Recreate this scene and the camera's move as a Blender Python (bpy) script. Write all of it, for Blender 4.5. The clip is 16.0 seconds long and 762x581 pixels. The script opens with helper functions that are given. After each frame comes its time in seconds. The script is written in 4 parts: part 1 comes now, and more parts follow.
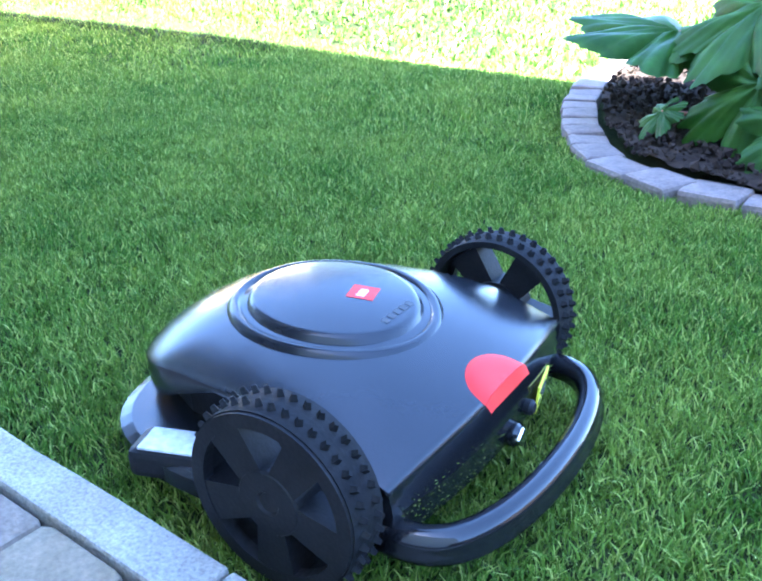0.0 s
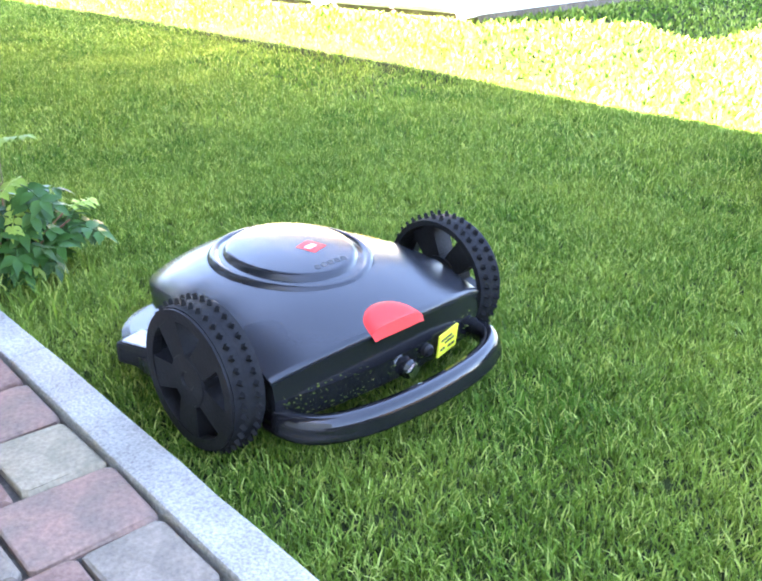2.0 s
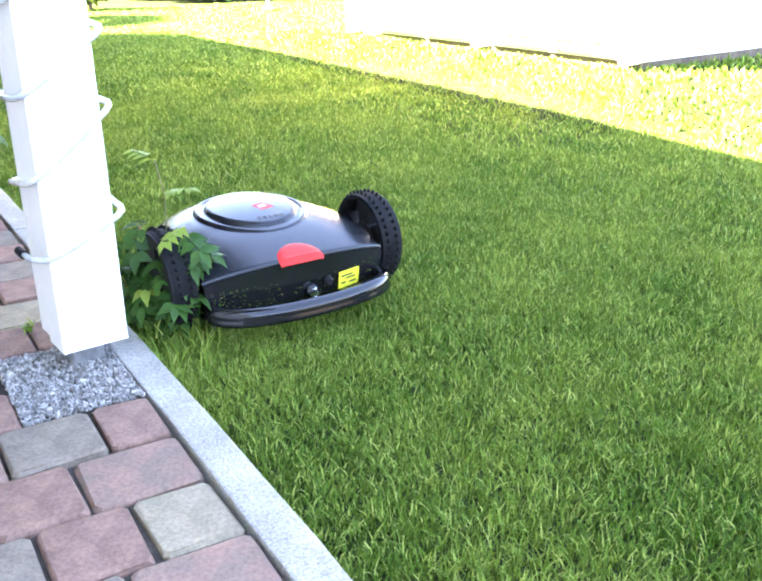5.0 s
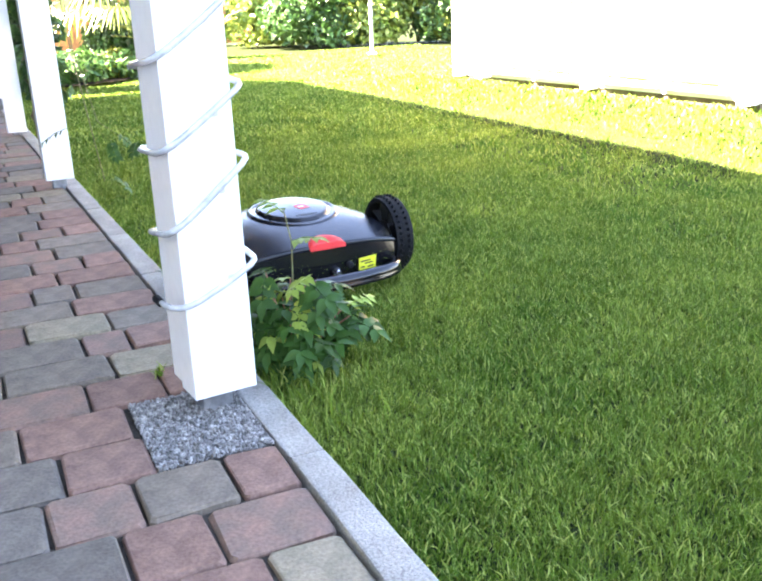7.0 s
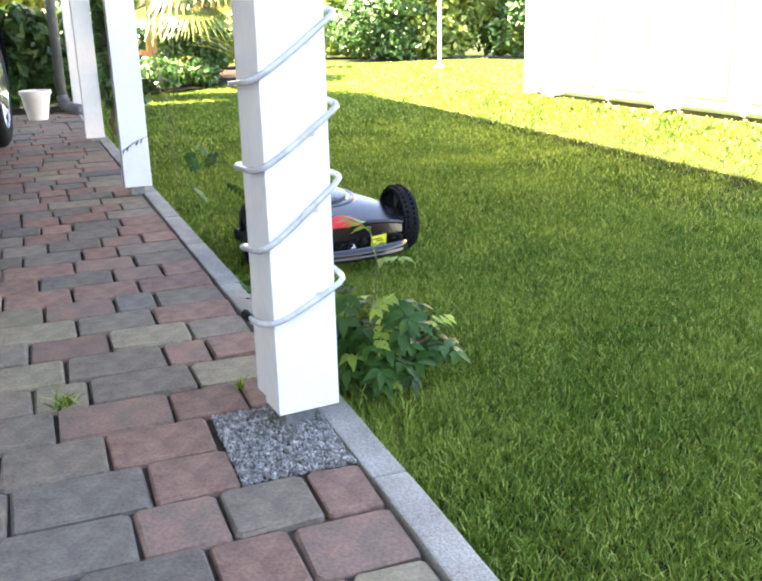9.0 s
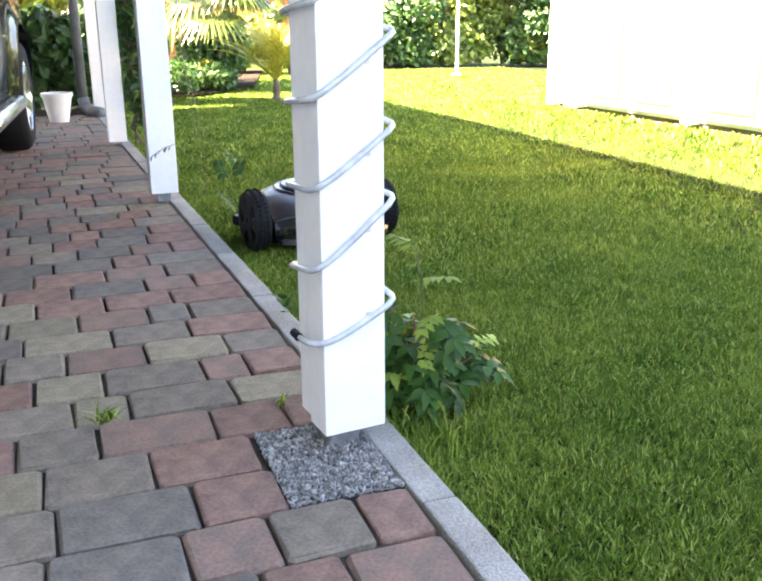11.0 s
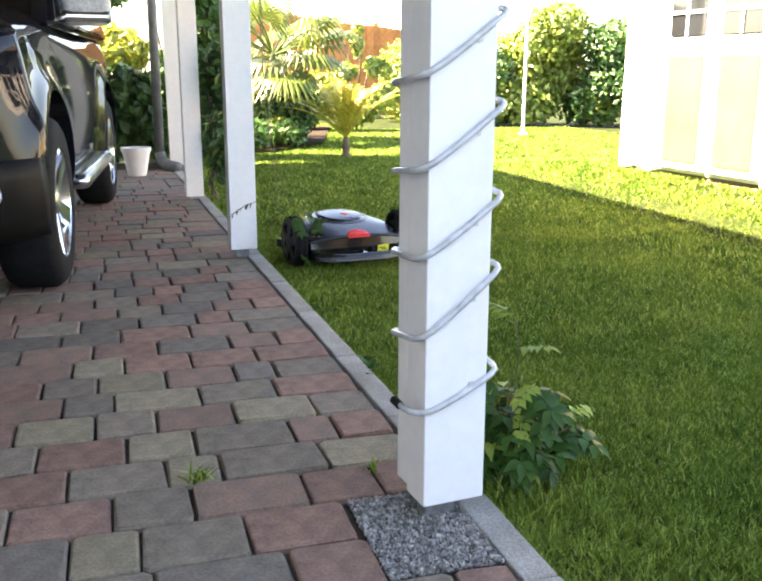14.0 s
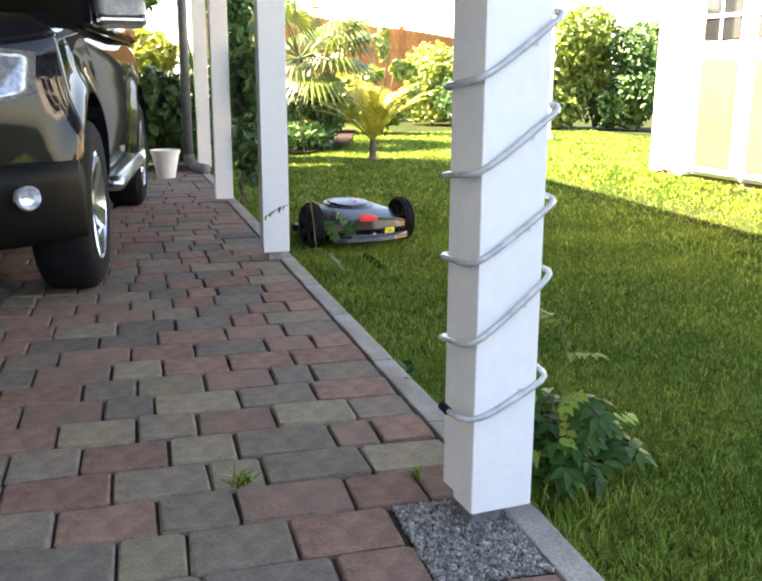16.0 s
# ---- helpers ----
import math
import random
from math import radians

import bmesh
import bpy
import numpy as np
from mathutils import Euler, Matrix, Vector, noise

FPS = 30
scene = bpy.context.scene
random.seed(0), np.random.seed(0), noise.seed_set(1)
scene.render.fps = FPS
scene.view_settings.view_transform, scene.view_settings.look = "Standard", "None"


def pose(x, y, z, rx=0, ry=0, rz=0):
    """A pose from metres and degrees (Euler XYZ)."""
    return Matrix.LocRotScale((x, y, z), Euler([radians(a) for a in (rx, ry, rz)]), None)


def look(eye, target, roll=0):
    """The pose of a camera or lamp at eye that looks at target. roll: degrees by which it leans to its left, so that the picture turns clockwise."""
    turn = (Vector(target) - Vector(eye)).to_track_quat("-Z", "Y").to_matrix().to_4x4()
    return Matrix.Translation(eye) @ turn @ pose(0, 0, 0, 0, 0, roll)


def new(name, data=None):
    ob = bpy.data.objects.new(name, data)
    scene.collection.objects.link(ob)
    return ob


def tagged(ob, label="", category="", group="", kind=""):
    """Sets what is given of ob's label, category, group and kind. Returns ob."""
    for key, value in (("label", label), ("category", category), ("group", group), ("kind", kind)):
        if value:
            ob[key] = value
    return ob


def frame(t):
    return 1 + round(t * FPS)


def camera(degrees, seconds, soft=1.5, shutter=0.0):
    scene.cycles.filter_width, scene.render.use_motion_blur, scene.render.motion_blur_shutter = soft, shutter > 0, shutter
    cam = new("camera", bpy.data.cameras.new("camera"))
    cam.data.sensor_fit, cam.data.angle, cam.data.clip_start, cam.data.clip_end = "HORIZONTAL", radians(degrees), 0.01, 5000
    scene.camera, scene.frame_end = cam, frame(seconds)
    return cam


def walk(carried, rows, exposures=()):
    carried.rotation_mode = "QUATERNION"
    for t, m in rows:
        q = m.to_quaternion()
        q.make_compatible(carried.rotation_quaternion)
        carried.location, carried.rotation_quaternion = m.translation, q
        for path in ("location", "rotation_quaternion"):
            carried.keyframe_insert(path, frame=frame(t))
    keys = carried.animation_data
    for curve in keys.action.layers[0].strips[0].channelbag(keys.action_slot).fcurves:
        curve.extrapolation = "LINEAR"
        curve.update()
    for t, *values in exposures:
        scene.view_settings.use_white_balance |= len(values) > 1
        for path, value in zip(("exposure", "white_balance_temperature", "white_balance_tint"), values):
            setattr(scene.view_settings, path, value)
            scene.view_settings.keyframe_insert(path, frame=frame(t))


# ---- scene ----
cam = camera(46.5, 16.0, 2.2)
# seconds, place of the lens, yaw, pitch, roll
PATH = [
    (0, 1.358, -0.412, 0.701, 38.503, -25.056, 1.891),
    (0.5, 1.337, -0.410, 0.709, 40.841, -24.005, 2.124),
    (1, 1.302, -0.416, 0.704, 42.781, -24.094, 2.722),
    (1.5, 1.265, -0.419, 0.710, 45.169, -24.098, 2.654),
    (2, 1.232, -0.403, 0.721, 49.154, -23.221, 0.664),
    (2.5, 1.199, -0.401, 0.729, 53.482, -22.382, 0.850),
    (3, 1.188, -0.396, 0.737, 56.540, -21.671, 2.145),
    (3.5, 1.161, -0.374, 0.729, 56.447, -21.641, 1.416),
    (6, 1.193, -0.391, 0.814, 61.631, -20.114, 1.590),
    (6.5, 1.169, -0.390, 0.786, 63.192, -19.286, 2.643),
    (7, 1.138, -0.432, 0.802, 64.829, -18.557, 2.217),
    (7.5, 1.143, -0.441, 0.811, 66.971, -17.720, 1.276),
    (8, 1.135, -0.450, 0.814, 68.935, -17.607, 1.919),
    (10.5, 1.065, -0.546, 0.846, 68.502, -17.984, 0.257),
    (11, 1.053, -0.557, 0.851, 69.612, -17.450, 0.347),
    (11.5, 1.046, -0.569, 0.859, 70.468, -16.870, 0.767),
    (12, 1.041, -0.583, 0.866, 71.590, -16.082, 1.012),
    (12.5, 1.036, -0.594, 0.866, 72.204, -15.970, 1.161),
    (13, 1.026, -0.611, 0.870, 72.818, -15.654, 0.720),
    (13.5, 1.018, -0.620, 0.873, 72.830, -15.489, 0.542),
    (14, 1.011, -0.639, 0.876, 73.451, -13.978, -0.141),
    (14.5, 1.003, -0.656, 0.878, 74.853, -14.359, -0.034),
    (15, 0.994, -0.673, 0.879, 75.270, -14.152, 0.004),
    (15.5, 0.985, -0.685, 0.877, 75.234, -13.834, -0.193),
    (16, 0.985, -0.688, 0.877, 74.849, -13.802, -0.252),
]
EXPOSURES = [(0.0, 5.32, 4950, 15), (0.5, 5.36, 5350, 16), (1.0, 5.52, 5800, 18), (1.5, 5.62, 6200, 20), (3.0, 5.62, 6750, 21), (6.0, 5.50, 6850, 21), (7.0, 5.12, 7000, 21), (8.0, 4.74, 7500, 19), (10.5, 4.72, 7500, 20), (14.0, 4.22, 7800, 19), (16.0, 4.06, 7900, 19)]
walk(cam, [(t, pose(x, y, z, 90 + pitch, roll, yaw)) for t, x, y, z, yaw, pitch, roll in PATH], EXPOSURES)

# ---- light ----
SUN = Vector((0.28, 0.705, -1.0)).normalized()
world = bpy.data.worlds.new("sky")
scene.world = world
world.use_nodes = True
wn = world.node_tree
sky = wn.nodes.new("ShaderNodeTexSky")
sky.sky_type = "NISHITA"
sky.sun_disc = False
sky.sun_elevation = math.asin(-SUN.z)
sky.sun_rotation = math.atan2(-SUN.x, -SUN.y)
background = wn.nodes["Background"]
wn.links.new(sky.outputs[0], background.inputs[0])
background.inputs[1].default_value = 0.066
sun = new("sun", bpy.data.lights.new("sun", "SUN"))
sun.data.energy, sun.data.angle, sun.data.color = 5.0, radians(0.53), (1.0, 0.91, 0.74)
sun.matrix_world = look((0, 0, 8), Vector((0, 0, 8)) + SUN)


# ---- materials ----
def material(name, one, two, size=6.0, rough=0.6, metal=0.0, bump=0.0, bump_size=60.0, coat=0.0, vary=0.0, random_from="", third=None,
             trans=0.0, spec=0.5, fine=0.25):
    """Two colours blended by a broad noise, darkened by a fine one; vary shifts each object or island in value."""
    m = bpy.data.materials.new(name)
    m.use_nodes = True
    n, link = m.node_tree.nodes, m.node_tree.links
    b = n["Principled BSDF"]
    co = n.new("ShaderNodeTexCoord")
    broad = n.new("ShaderNodeTexNoise")
    broad.inputs["Scale"].default_value, broad.inputs["Detail"].default_value = size, 5.0
    link.new(co.outputs["Object"], broad.inputs["Vector"])
    ramp = n.new("ShaderNodeValToRGB")
    ramp.color_ramp.elements[0].position, ramp.color_ramp.elements[1].position = 0.32, 0.68
    ramp.color_ramp.elements[0].color, ramp.color_ramp.elements[1].color = (*one, 1), (*two, 1)
    link.new(broad.outputs[0], ramp.inputs[0])
    colour = ramp.outputs[0]
    small = n.new("ShaderNodeTexNoise")
    small.inputs["Scale"].default_value, small.inputs["Detail"].default_value = bump_size, 3.0
    link.new(co.outputs["Object"], small.inputs["Vector"])
    if fine:
        span = n.new("ShaderNodeMapRange")
        span.inputs["From Min"].default_value, span.inputs["From Max"].default_value = 0.25, 0.75
        span.inputs["To Min"].default_value, span.inputs["To Max"].default_value = 1 - fine, 1 + fine
        link.new(small.outputs[0], span.inputs[0])
        mix = n.new("ShaderNodeMix")
        mix.data_type, mix.blend_type = "RGBA", "MULTIPLY"
        mix.inputs["Factor"].default_value = 1.0
        link.new(colour, mix.inputs["A"])
        link.new(span.outputs[0], mix.inputs["B"])
        colour = mix.outputs["Result"]
    if random_from:
        src = n.new("ShaderNodeObjectInfo" if random_from == "object" else "ShaderNodeNewGeometry")
        r = src.outputs["Random" if random_from == "object" else "Random Per Island"]
        if third:
            pick = n.new("ShaderNodeMapRange")
            pick.inputs["From Min"].default_value, pick.inputs["From Max"].default_value = 0.72, 1.0
            link.new(r, pick.inputs[0])
            mix3 = n.new("ShaderNodeMix")
            mix3.data_type = "RGBA"
            link.new(pick.outputs[0], mix3.inputs["Factor"])
            link.new(colour, mix3.inputs["A"])
            mix3.inputs["B"].default_value = (*third, 1)
            colour = mix3.outputs["Result"]
        hsv = n.new("ShaderNodeHueSaturation")
        amount = n.new("ShaderNodeMapRange")
        amount.inputs["To Min"].default_value, amount.inputs["To Max"].default_value = 1 - vary, 1 + vary
        link.new(r, amount.inputs[0])
        link.new(amount.outputs[0], hsv.inputs["Value"])
        link.new(colour, hsv.inputs["Color"])
        colour = hsv.outputs[0]
    link.new(colour, b.inputs["Base Color"])
    b.inputs["Roughness"].default_value, b.inputs["Metallic"].default_value = rough, metal
    b.inputs["Coat Weight"].default_value, b.inputs["Coat Roughness"].default_value = coat, 0.04
    b.inputs["Specular IOR Level"].default_value = spec
    if bump:
        bp = n.new("ShaderNodeBump")
        bp.inputs["Strength"].default_value, bp.inputs["Distance"].default_value = min(1.0, bump), 0.004
        link.new(small.outputs[0], bp.inputs["Height"])
        link.new(bp.outputs[0], b.inputs["Normal"])
    if trans:
        t = n.new("ShaderNodeBsdfTranslucent")
        link.new(colour, t.inputs["Color"])
        blend = n.new("ShaderNodeMixShader")
        blend.inputs[0].default_value = trans
        link.new(b.outputs[0], blend.inputs[1])
        link.new(t.outputs[0], blend.inputs[2])
        link.new(blend.outputs[0], n["Material Output"].inputs["Surface"])
    return m


def glass(name, tint=(1, 1, 1), rough=0.02):
    m = bpy.data.materials.new(name)
    m.use_nodes = True
    b = m.node_tree.nodes["Principled BSDF"]
    b.inputs["Base Color"].default_value = (*tint, 1)
    b.inputs["Transmission Weight"].default_value, b.inputs["Roughness"].default_value, b.inputs["IOR"].default_value = 1.0, rough, 1.45
    return m


SOIL = material("soil", (0.014, 0.010, 0.008), (0.034, 0.025, 0.018), 9, 0.95, bump=1.0, bump_size=45, spec=0.08)
TURF = material("turf", (0.010, 0.016, 0.004), (0.024, 0.034, 0.009), 7, 0.95, bump=1.0, bump_size=120, spec=0.08)
GRASS = material("grass_blades", (0.064, 0.145, 0.013), (0.172, 0.252, 0.034), 2.4, 0.6, vary=0.5, random_from="island", third=(0.27, 0.31, 0.08), trans=0.28, fine=0.0, spec=0.15)
SAND = material("joint_sand", (0.035, 0.031, 0.026), (0.075, 0.066, 0.054), 20, 0.95, bump=0.8, bump_size=150, spec=0.1)
PAVING = {
    "r": material("red_paver", (0.165, 0.098, 0.074), (0.265, 0.160, 0.118), 22, 0.85, bump=0.5, bump_size=130, vary=0.14, random_from="object", fine=0.22, spec=0.3),
    "g": material("grey_paver", (0.142, 0.116, 0.086), (0.220, 0.180, 0.136), 22, 0.85, bump=0.5, bump_size=130, vary=0.14, random_from="object", fine=0.22, spec=0.3),
    "b": material("beige_paver", (0.178, 0.150, 0.098), (0.260, 0.215, 0.145), 22, 0.85, bump=0.5, bump_size=130, vary=0.12, random_from="object", fine=0.22, spec=0.3),
    "s": material("slate_paver", (0.112, 0.095, 0.076), (0.170, 0.145, 0.116), 22, 0.85, bump=0.5, bump_size=130, vary=0.14, random_from="object", fine=0.22, spec=0.3),
    "m": material("mottled_paver", (0.150, 0.114, 0.086), (0.245, 0.145, 0.108), 14, 0.85, bump=0.5, bump_size=130, vary=0.12, random_from="object", fine=0.22, spec=0.3),
}
GRANITE = material("granite", (0.23, 0.215, 0.185), (0.34, 0.32, 0.28), 7, 0.85, bump=0.8, bump_size=220, fine=0.35, vary=0.06, random_from="object")
GRAVEL = material("grey_chippings", (0.15, 0.143, 0.132), (0.33, 0.315, 0.29), 60, 0.8, vary=0.45, random_from="island", fine=0.2)
EDGE = material("edging_stone", (0.10, 0.078, 0.066), (0.175, 0.138, 0.118), 8, 0.85, bump=0.8, bump_size=90, vary=0.15, random_from="object")
WHITE = material("white_paint", (0.82, 0.81, 0.79), (0.87, 0.86, 0.84), 3, 0.45, bump=0.15, bump_size=40, fine=0.03)
STEEL = material("galvanised_steel", (0.25, 0.26, 0.27), (0.38, 0.39, 0.40), 12, 0.5, metal=0.8)
ROPE = material("clear_tube", (0.40, 0.41, 0.40), (0.56, 0.57, 0.56), 30, 0.12, spec=0.8, coat=0.4, fine=0.1)
SHELL = material("black_shell", (0.009, 0.010, 0.012), (0.014, 0.015, 0.018), 5, 0.24, bump=0.05, bump_size=300, coat=0.0, fine=0.06, spec=0.36)
GLOSSY = material("black_gloss", (0.006, 0.006, 0.007), (0.010, 0.010, 0.011), 8, 0.12, fine=0.05, spec=0.42)
PLASTIC = material("black_plastic", (0.008, 0.008, 0.009), (0.014, 0.014, 0.015), 20, 0.5, bump=0.15, bump_size=200, spec=0.16)
RUBBER = material("tyre_rubber", (0.008, 0.008, 0.009), (0.014, 0.014, 0.014), 25, 0.75, bump=0.3, bump_size=150, spec=0.12)
GREYPLATE = material("grey_plate", (0.42, 0.44, 0.46), (0.56, 0.58, 0.60), 20, 0.5, bump=0.2, bump_size=80)
RED = material("red_plastic", (0.60, 0.020, 0.014), (0.68, 0.028, 0.020), 10, 0.5, fine=0.04, spec=0.25)
YELLOW = material("yellow_label", (0.72, 0.68, 0.03), (0.80, 0.75, 0.05), 10, 0.5, fine=0.04)
INK = material("dark_print", (0.02, 0.02, 0.02), (0.03, 0.03, 0.03), 10, 0.6)
PALE = material("pale_print", (0.6, 0.58, 0.55), (0.7, 0.68, 0.65), 10, 0.6)
PAINT = material("black_car_paint", (0.006, 0.007, 0.010), (0.009, 0.010, 0.014), 3, 0.3, coat=0.55, fine=0.02, spec=0.0)
BUMPER = material("grey_bumper_plastic", (0.006, 0.0065, 0.006), (0.010, 0.010, 0.009), 14, 0.55, bump=0.2, bump_size=250, spec=0.10)
CHROME = material("bright_metal", (0.62, 0.63, 0.65), (0.72, 0.73, 0.75), 10, 0.22, metal=1.0, fine=0.04)
GLASS = glass("clear_glass")
DARKGLASS = material("dark_glass", (0.012, 0.014, 0.016), (0.02, 0.022, 0.024), 2, 0.05, coat=0.5, fine=0.0)
LENS = material("headlamp_lens", (0.55, 0.58, 0.62), (0.75, 0.78, 0.82), 30, 0.08, metal=0.5, coat=1.0, fine=0.3)
CEDAR = material("cedar_board", (0.36, 0.13, 0.035), (0.50, 0.20, 0.06), 5, 0.75, bump=0.4, bump_size=40, vary=0.14, random_from="object")
OCHRE = material("ochre_panel", (0.62, 0.38, 0.05), (0.70, 0.45, 0.07), 3, 0.55, fine=0.06, bump=0.2)
BARK = material("bark", (0.09, 0.065, 0.045), (0.17, 0.13, 0.09), 12, 0.9, bump=0.8, bump_size=60)
SHOOT = material("olive_shoot", (0.12, 0.12, 0.04), (0.18, 0.17, 0.07), 14, 0.7)
STEM = material("red_stem", (0.20, 0.06, 0.045), (0.26, 0.13, 0.06), 14, 0.6)
LEAF = material("bush_leaf", (0.024, 0.072, 0.012), (0.055, 0.130, 0.024), 9, 0.45, vary=0.3, random_from="object", trans=0.3, fine=0.1, spec=0.22)
YOUNG = material("young_leaf", (0.22, 0.33, 0.05), (0.32, 0.40, 0.08), 9, 0.45, vary=0.15, random_from="object", trans=0.35, fine=0.1, spec=0.2)
BIGLEAF = material("large_leaf", (0.020, 0.062, 0.008), (0.045, 0.110, 0.016), 7, 0.45, trans=0.35, fine=0.2, bump=0.5, bump_size=25, vary=0.12, random_from="object", spec=0.15)
HEDGE = material("hedge_leaf", (0.12, 0.20, 0.035), (0.29, 0.36, 0.07), 2.5, 0.45, vary=0.45, random_from="island", third=(0.26, 0.28, 0.06), trans=0.3, fine=0.0)
DARKLEAF = material("shrub_leaf", (0.03, 0.085, 0.018), (0.07, 0.15, 0.035), 3, 0.45, vary=0.4, random_from="island", trans=0.25, fine=0.0)
GOLDLEAF = material("golden_leaf", (0.20, 0.24, 0.035), (0.34, 0.36, 0.06), 3, 0.5, vary=0.3, random_from="island", trans=0.35, fine=0.0)
PALM = material("palm_leaf", (0.30, 0.30, 0.03), (0.50, 0.44, 0.07), 3, 0.4, vary=0.3, random_from="island", trans=0.25, fine=0.0)
FANLEAF = material("fan_palm_leaf", (0.06, 0.105, 0.02), (0.16, 0.20, 0.042), 3, 0.4, vary=0.35, random_from="island", trans=0.25, fine=0.0)
POT = material("white_pot", (0.74, 0.73, 0.70), (0.80, 0.79, 0.77), 10, 0.5, fine=0.04)
PIPE = material("grey_pipe", (0.10, 0.105, 0.11), (0.15, 0.155, 0.16), 12, 0.5)
# pale so that the added walls bounce light onto the posts
RENDERED = material("pale_render", (0.70, 0.67, 0.62), (0.77, 0.74, 0.69), 2, 0.85, bump=0.3)
ROOF = material("roof_board", (0.12, 0.085, 0.055), (0.18, 0.13, 0.085), 4, 0.8)


# ---- building blocks ----
def finish(bm, mat, name, smooth=False):
    me = bpy.data.meshes.new(name)
    bmesh.ops.recalc_face_normals(bm, faces=bm.faces[:])
    bm.to_mesh(me)
    bm.free()
    if smooth:
        me.polygons.foreach_set("use_smooth", [True] * len(me.polygons))
    me.materials.append(mat)
    return me


def part(name, bm, mat, parent=None, label="", m=None, smooth=False):
    ob = new(name, finish(bm, mat, name, smooth))
    if m is not None:
        ob.matrix_basis = m
    if parent is not None:
        ob.parent = parent
    if label:
        tagged(ob, label)
    return ob


def thing(name, label, category, m=None, group="", kind=""):
    ob = new(name)
    ob.empty_display_size = 0.1
    if m is not None:
        ob.matrix_basis = m
    return tagged(ob, label, category, group, kind)


def box(sx, sy, sz, at=(0, 0, 0), bevel=0.0, segments=2, bm=None):
    bm2 = bmesh.new()
    bmesh.ops.create_cube(bm2, size=1.0, matrix=Matrix.Translation(at) @ Matrix.Diagonal((sx, sy, sz, 1)))
    if bevel:
        bmesh.ops.bevel(bm2, geom=bm2.edges[:], offset=bevel, segments=segments, profile=0.6, affect="EDGES")
    if bm is None:
        return bm2
    me = bpy.data.meshes.new("join")
    bm2.to_mesh(me)
    bm2.free()
    bm.from_mesh(me)
    bpy.data.meshes.remove(me)
    return bm


def lathe(profile, count=32, axis="z", caps=True):
    """A body of revolution from (radius, height) pairs."""
    bm = bmesh.new()
    rings = []
    for r, h in profile:
        ring = []
        for i in range(count):
            a = 2 * math.pi * i / count
            p = (r * math.cos(a), r * math.sin(a), h)
            ring.append(bm.verts.new(p if axis == "z" else (p[0], h, p[1])))
        rings.append(ring)
    for a, b in zip(rings, rings[1:]):
        for i in range(count):
            bm.faces.new((a[i], a[(i + 1) % count], b[(i + 1) % count], b[i]))
    if caps:
        bm.faces.new(rings[0][::-1])
        bm.faces.new(rings[-1])
    return bm


def tube(points, radius, sides=8, closed=False, bm=None, taper=None):
    bm = bm or bmesh.new()
    pts = [Vector(p) for p in points]
    rings = []
    for i, p in enumerate(pts):
        a = pts[i - 1] if i or closed else p
        b = pts[(i + 1) % len(pts)] if i + 1 < len(pts) or closed else p
        d = (b - a).normalized()
        up = Vector((0, 0, 1)) if abs(d.z) < 0.9 else Vector((1, 0, 0))
        u = d.cross(up).normalized()
        v = u.cross(d)
        r = radius if taper is None else radius + (taper - radius) * i / (len(pts) - 1)
        rings.append([bm.verts.new(p + r * (math.cos(2 * math.pi * k / sides) * u + math.sin(2 * math.pi * k / sides) * v)) for k in range(sides)])
    pairs = list(zip(rings, rings[1:])) + ([(rings[-1], rings[0])] if closed else [])
    for a, b in pairs:
        for k in range(sides):
            bm.faces.new((a[k], a[(k + 1) % sides], b[(k + 1) % sides], b[k]))
    if not closed:
        bm.faces.new(rings[0][::-1])
        bm.faces.new(rings[-1])
    return bm


def loft(sections, close_ends=True, ring=False):
    """A skin over equally long rows of points."""
    bm = bmesh.new()
    rows = [[bm.verts.new(p) for p in s] for s in sections]
    for a, b in zip(rows, rows[1:]):
        for i in range(len(a) - (0 if ring else 1)):
            j = (i + 1) % len(a)
            bm.faces.new((a[i], a[j], b[j], b[i]))
    if close_ends:
        bm.faces.new(rows[0][::-1])
        bm.faces.new(rows[-1])
    return bm


def pieces(name, verts, faces, mat, parent=None, smooth=False):
    me = bpy.data.meshes.new(name)
    me.from_pydata(verts, [], faces)
    if smooth:
        me.polygons.foreach_set("use_smooth", [True] * len(me.polygons))
    me.materials.append(mat)
    ob = new(name, me)
    if parent is not None:
        ob.parent = parent
    return ob


